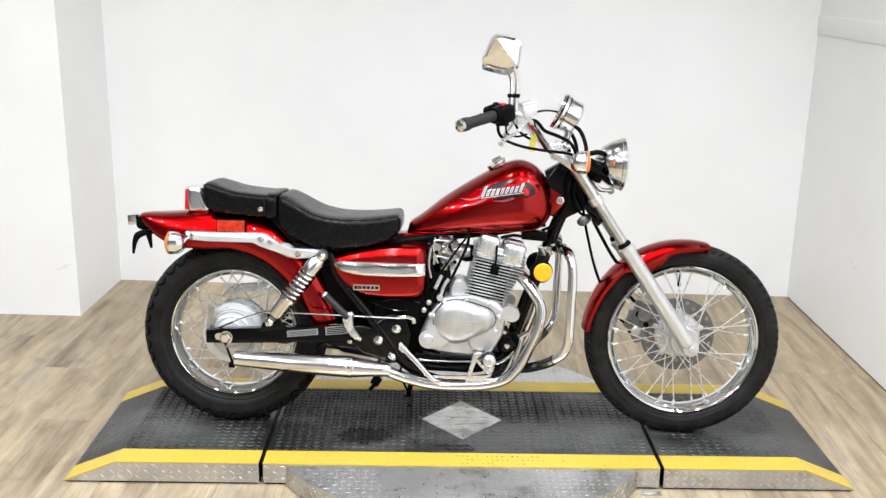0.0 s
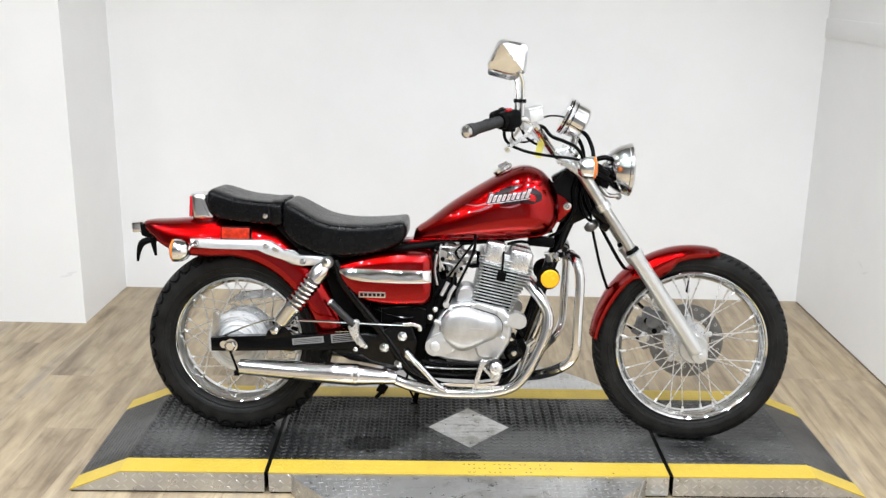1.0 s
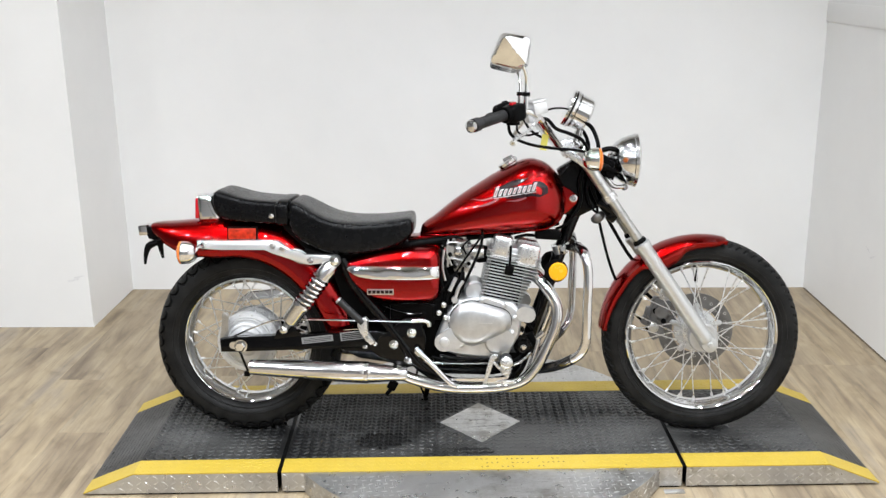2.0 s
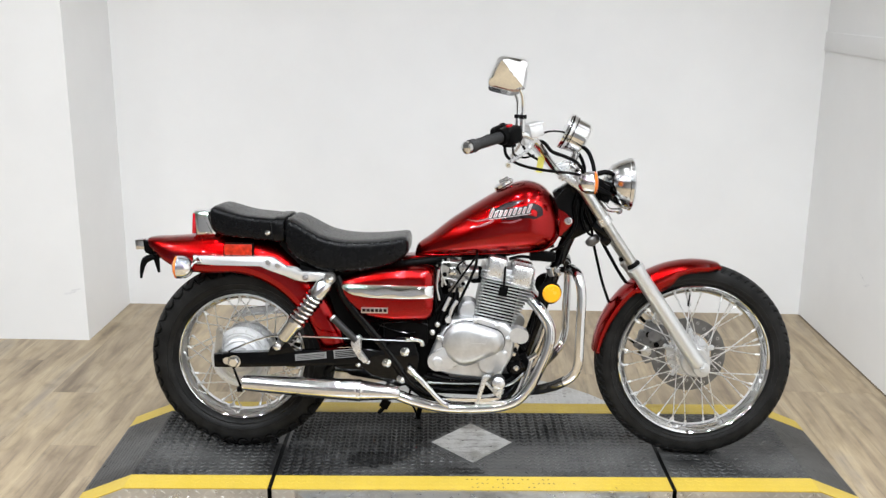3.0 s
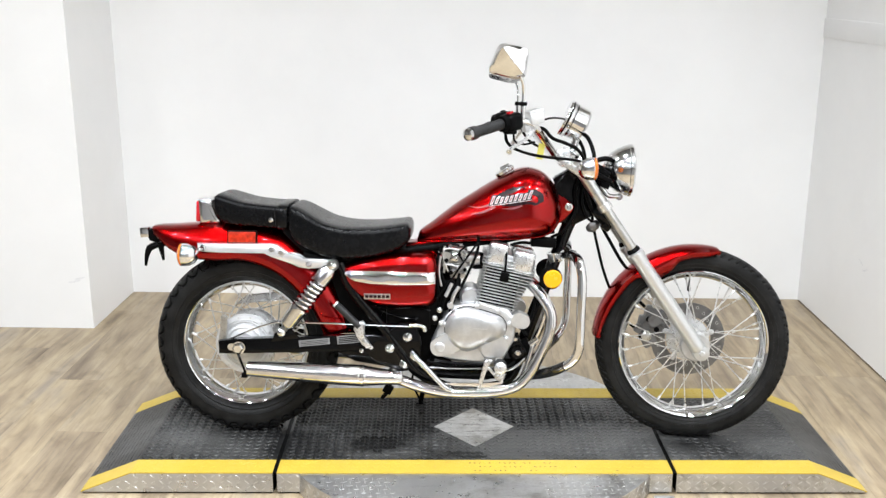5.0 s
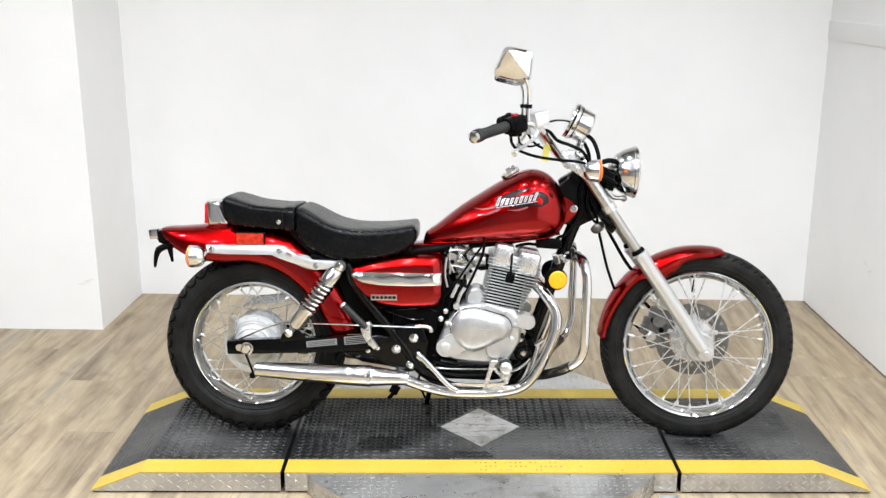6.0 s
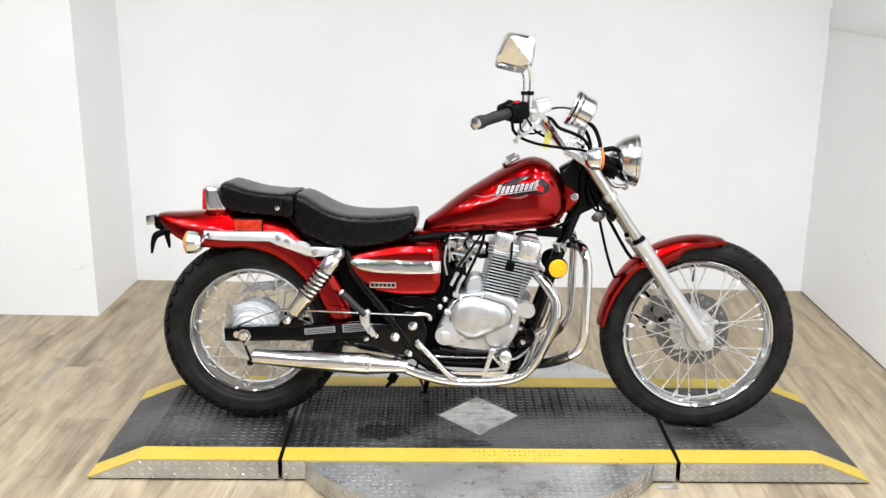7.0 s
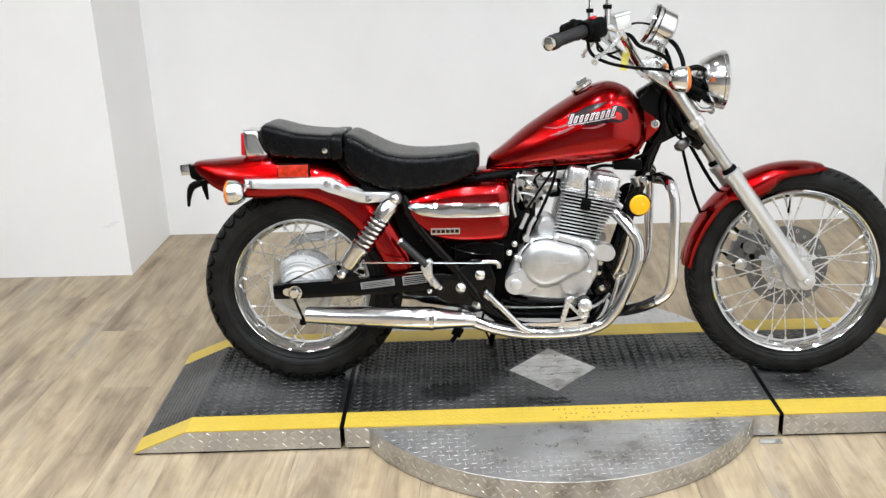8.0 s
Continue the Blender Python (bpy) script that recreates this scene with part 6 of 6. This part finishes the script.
cable("brake_hose", [(0.172, -0.24, 1.0), (0.215, -0.22, 1.0), (0.245, -0.19, 0.972), (0.29, -0.14, 0.955), (0.33, -0.11, 0.935), (0.352, -0.09, 0.9), (0.355, -0.06, 0.86)], 0.0055)
cable("throttle_cable", [(0.102, -0.285, 0.995), (0.106, -0.285, 0.965), (0.13, -0.27, 0.943), (0.18, -0.23, 0.925), (0.25, -0.17, 0.912), (0.31, -0.13, 0.905), (0.355, -0.1, 0.895)], 0.0045)
cable("clutch_cable", [(0.172, 0.26, 0.995), (0.2, 0.2, 0.95), (0.25, 0.16, 0.925), (0.31, 0.12, 0.915), (0.355, 0.09, 0.9)], 0.0045)
cable("speedometer_cable", [(0.352, -0.01, 0.985), (0.372, -0.03, 0.965), (0.385, -0.06, 0.925), (0.388, -0.07, 0.885)], 0.0065)
cable("wiring", [(0.205, -0.22, 1.022), (0.235, -0.18, 1.03), (0.27, -0.09, 1.03), (0.3, -0.05, 1.025)], 0.003)
cable("switch_wire", [(0.125, -0.28, 0.99), (0.13, -0.275, 0.965), (0.16, -0.25, 0.955), (0.19, -0.23, 0.962)], 0.003)
cable("brake_line", [(0.352, -0.06, 0.86), (0.365, -0.07, 0.8), (0.385, -0.07, 0.745), (0.42, -0.06, 0.7)], 0.006)
cable("front_brake_hose", [(0.42, 0.05, 0.7), (0.455, 0.055, 0.64), (0.5, 0.06, 0.565), (0.548, 0.062, 0.5), (0.56, 0.065, 0.44), (0.585, 0.07, 0.41)], 0.0055)
cable("wheel_cable", [(0.388, 0.0, 0.76), (0.392, 0.0, 0.735), (0.398, 0.0, 0.689), (0.414, 0.0, 0.62), (0.434, 0.0, 0.546), (0.462, 0.005, 0.475), (0.5, 0.02, 0.42)], 0.0045)
cable("caliper_hose", [(0.508, 0.06, 0.4), (0.53, 0.065, 0.36), (0.56, 0.07, 0.335), (0.6, 0.075, 0.32)], 0.0045)
cable("neck_cable", [(0.345, -0.05, 0.845), (0.332, -0.055, 0.8), (0.335, -0.055, 0.74), (0.3, -0.06, 0.68), (0.26, -0.05, 0.655)], 0.005)
cable("ignition_lead", [(0.362, -0.045, 0.82), (0.355, -0.055, 0.77), (0.372, -0.055, 0.72), (0.4, -0.045, 0.7)], 0.004)
cable("left_wiring", [(0.3, 0.0, 1.0), (0.345, 0.01, 0.96), (0.365, 0.02, 0.92), (0.368, 0.02, 0.88)], 0.006)
part("yellow_tag", box((0.215, -0.14, 0.930), (0.020, 0.002, 0.048), (0, 10, 8), 0.0008, 1), TAG_YELLOW, bike, "small yellow paper tag")
caliper = part("brake_caliper", joined(box((0.612, 0.072, 0.370), (0.060, 0.045, 0.085), (0, 12, 0), 0.012), lathe([(-0.012, 0.02), (0.01, 0.02)], (0.612, 0.047, 0.37), (0, -1, 0), 20)), CALIPER, bike, "grey front brake caliper")
part("piston_housing", box((0.585, 0.075, 0.355), (0.04, 0.04, 0.05), (0, 12, 0), 0.010), CALIPER, caliper)
part("carrier", box((0.645, 0.075, 0.40), (0.05, 0.03, 0.07), (0, -20, 0), 0.01), DARK_STEEL, caliper)
part("pad_pin", lathe([(-0.012, 0.017), (0.012, 0.017), (0.016, 0.010)], (0.588, 0.047, 0.318), (0, -1, 0), 18), STEEL, caliper)
part("pad_block", box((0.602, 0.070, 0.300), (0.05, 0.04, 0.045), (0, -25, 0), 0.010), CALIPER, caliper)
part("bleed_block", box((0.565, 0.066, 0.338), (0.024, 0.03, 0.03), (0, 30, 0), 0.006), CALIPER, caliper)
part("bracket", box((0.640, 0.06, 0.345), (0.05, 0.02, 0.03), (0, 40, 0), 0.005), CALIPER, caliper)
part("upper_lug", box((0.628, 0.06, 0.435), (0.03, 0.03, 0.06), (0, 15, 0), 0.008), STEEL, caliper)
for x, z, r in ((0.596, 0.372, 0.007), (0.622, 0.338, 0.006), (0.570, 0.316, 0.005)):
    part("bore", lathe([(0, r + 0.003), (0.004, r + 0.002), (0.0045, r * 0.5)], (x, 0.046, z), (0, -1, 0), 16), BLACK_MATT, caliper)
for x, z in ((0.568, 0.35), (0.59, 0.405), (0.64, 0.35), (0.63, 0.31), (0.605, 0.345)):
    part("bolt", bolt((x, 0.046, z), 0.006), DARK_STEEL, caliper)
switch_ = part("brake_switch", joined(lathe([(0, 0.030), (0.010, 0.030), (0.014, 0.024), (0.022, 0.020), (0.024, 0.012)], (0.157, -0.085, 0.292), (0, -1, 0), 22), slab([(0.135, 0.30), (0.142, 0.352), (0.158, 0.355), (0.172, 0.31), (0.185, 0.262), (0.145, 0.255)], -0.098, -0.082, 0.004)), BLACK, bike, "round black brake light switch")
for x, z, r in ((0.158, 0.291, 0.010), (0.150, 0.335, 0.008)):
    part("bolt", lathe([(0, r), (0.006, r), (0.010, r * 0.6)], (x, -0.105 if r > 0.009 else -0.098, z), (0, -1, 0), 12), CHROME, switch_)
part("lower_brace", joined(tube([(0.206, -0.118, 0.338), (0.199, -0.12, 0.30), (0.182, -0.122, 0.245), (0.158, -0.128, 0.188)], 0.0075, 12), tube([(0.196, -0.118, 0.322), (0.220, -0.118, 0.340)], 0.0095, 12)), CHROME, bike, "thin chrome brace along the exhaust")
for p in ([(0.185, -0.09, 0.345), (0.165, -0.095, 0.37), (0.135, -0.11, 0.385)], [(0.19, -0.07, 0.36), (0.205, -0.06, 0.41), (0.215, -0.05, 0.46)], [(0.15, -0.10, 0.262), (0.12, -0.105, 0.245), (0.06, -0.11, 0.242), (-0.06, -0.112, 0.246), (-0.13, -0.11, 0.262)]):
    part("engine_hose", tube(p, 0.005, 8), BLACK_MATT, bike)
part("ignition_coil", box((0.235, -0.05, 0.640), (0.080, 0.05, 0.030), (0, 4, 0), 0.006), BLACK_MATT, bike, "black ignition coil")
part("coil_lead", tube([(0.20, -0.06, 0.636), (0.165, -0.07, 0.640), (0.13, -0.075, 0.632)], 0.005, 8), BLACK_MATT, bike)
part("regulator", box((0.185, -0.02, 0.30), (0.03, 0.10, 0.05), (0, -20, 0), 0.006), BLACK_MATT, bike)

# ---- floor planks ----
PLANK_W, PLANK_L = 0.178, 1.22
plank_mesh = None
rest_v, rest_f = [], []
rng = random.Random(7)
for i in range(-26, 26):
    x = (i + 0.5) * PLANK_W
    offset = rng.uniform(0, PLANK_L)
    for j in range(-7, 3):
        y = j * PLANK_L + offset
        if not (-4.55 < x < 4.55) or y > 1.68 + PLANK_L / 2 or y < -6.95 or (x > RIGHT + 0.3 and y > -4.2):
            continue
        near = -2.9 < x < 1.75 and -2.4 < y < 2.4
        if not near:
            n = len(rest_v)
            a, b = PLANK_W / 2 - 0.0006, PLANK_L / 2 - 0.0006
            rest_v += [(x - a, y - b, 0), (x + a, y - b, 0), (x + a, y + b, 0), (x - a, y + b, 0)]
            rest_f.append((n, n + 1, n + 2, n + 3))
            continue
        if plank_mesh is None:
            ob = part("plank", box((0, 0, -0.003), (PLANK_W - 0.0004, PLANK_L - 0.0004, 0.006), None, 0.0003, 1), PLANK, floor)
            plank_mesh = ob.data
        else:
            ob = new("plank", plank_mesh)
            ob.parent = floor
        ob.location = (x, y, 0)
mesh_part("plank_field", rest_v, rest_f, PLANK, floor, "", "stuff")
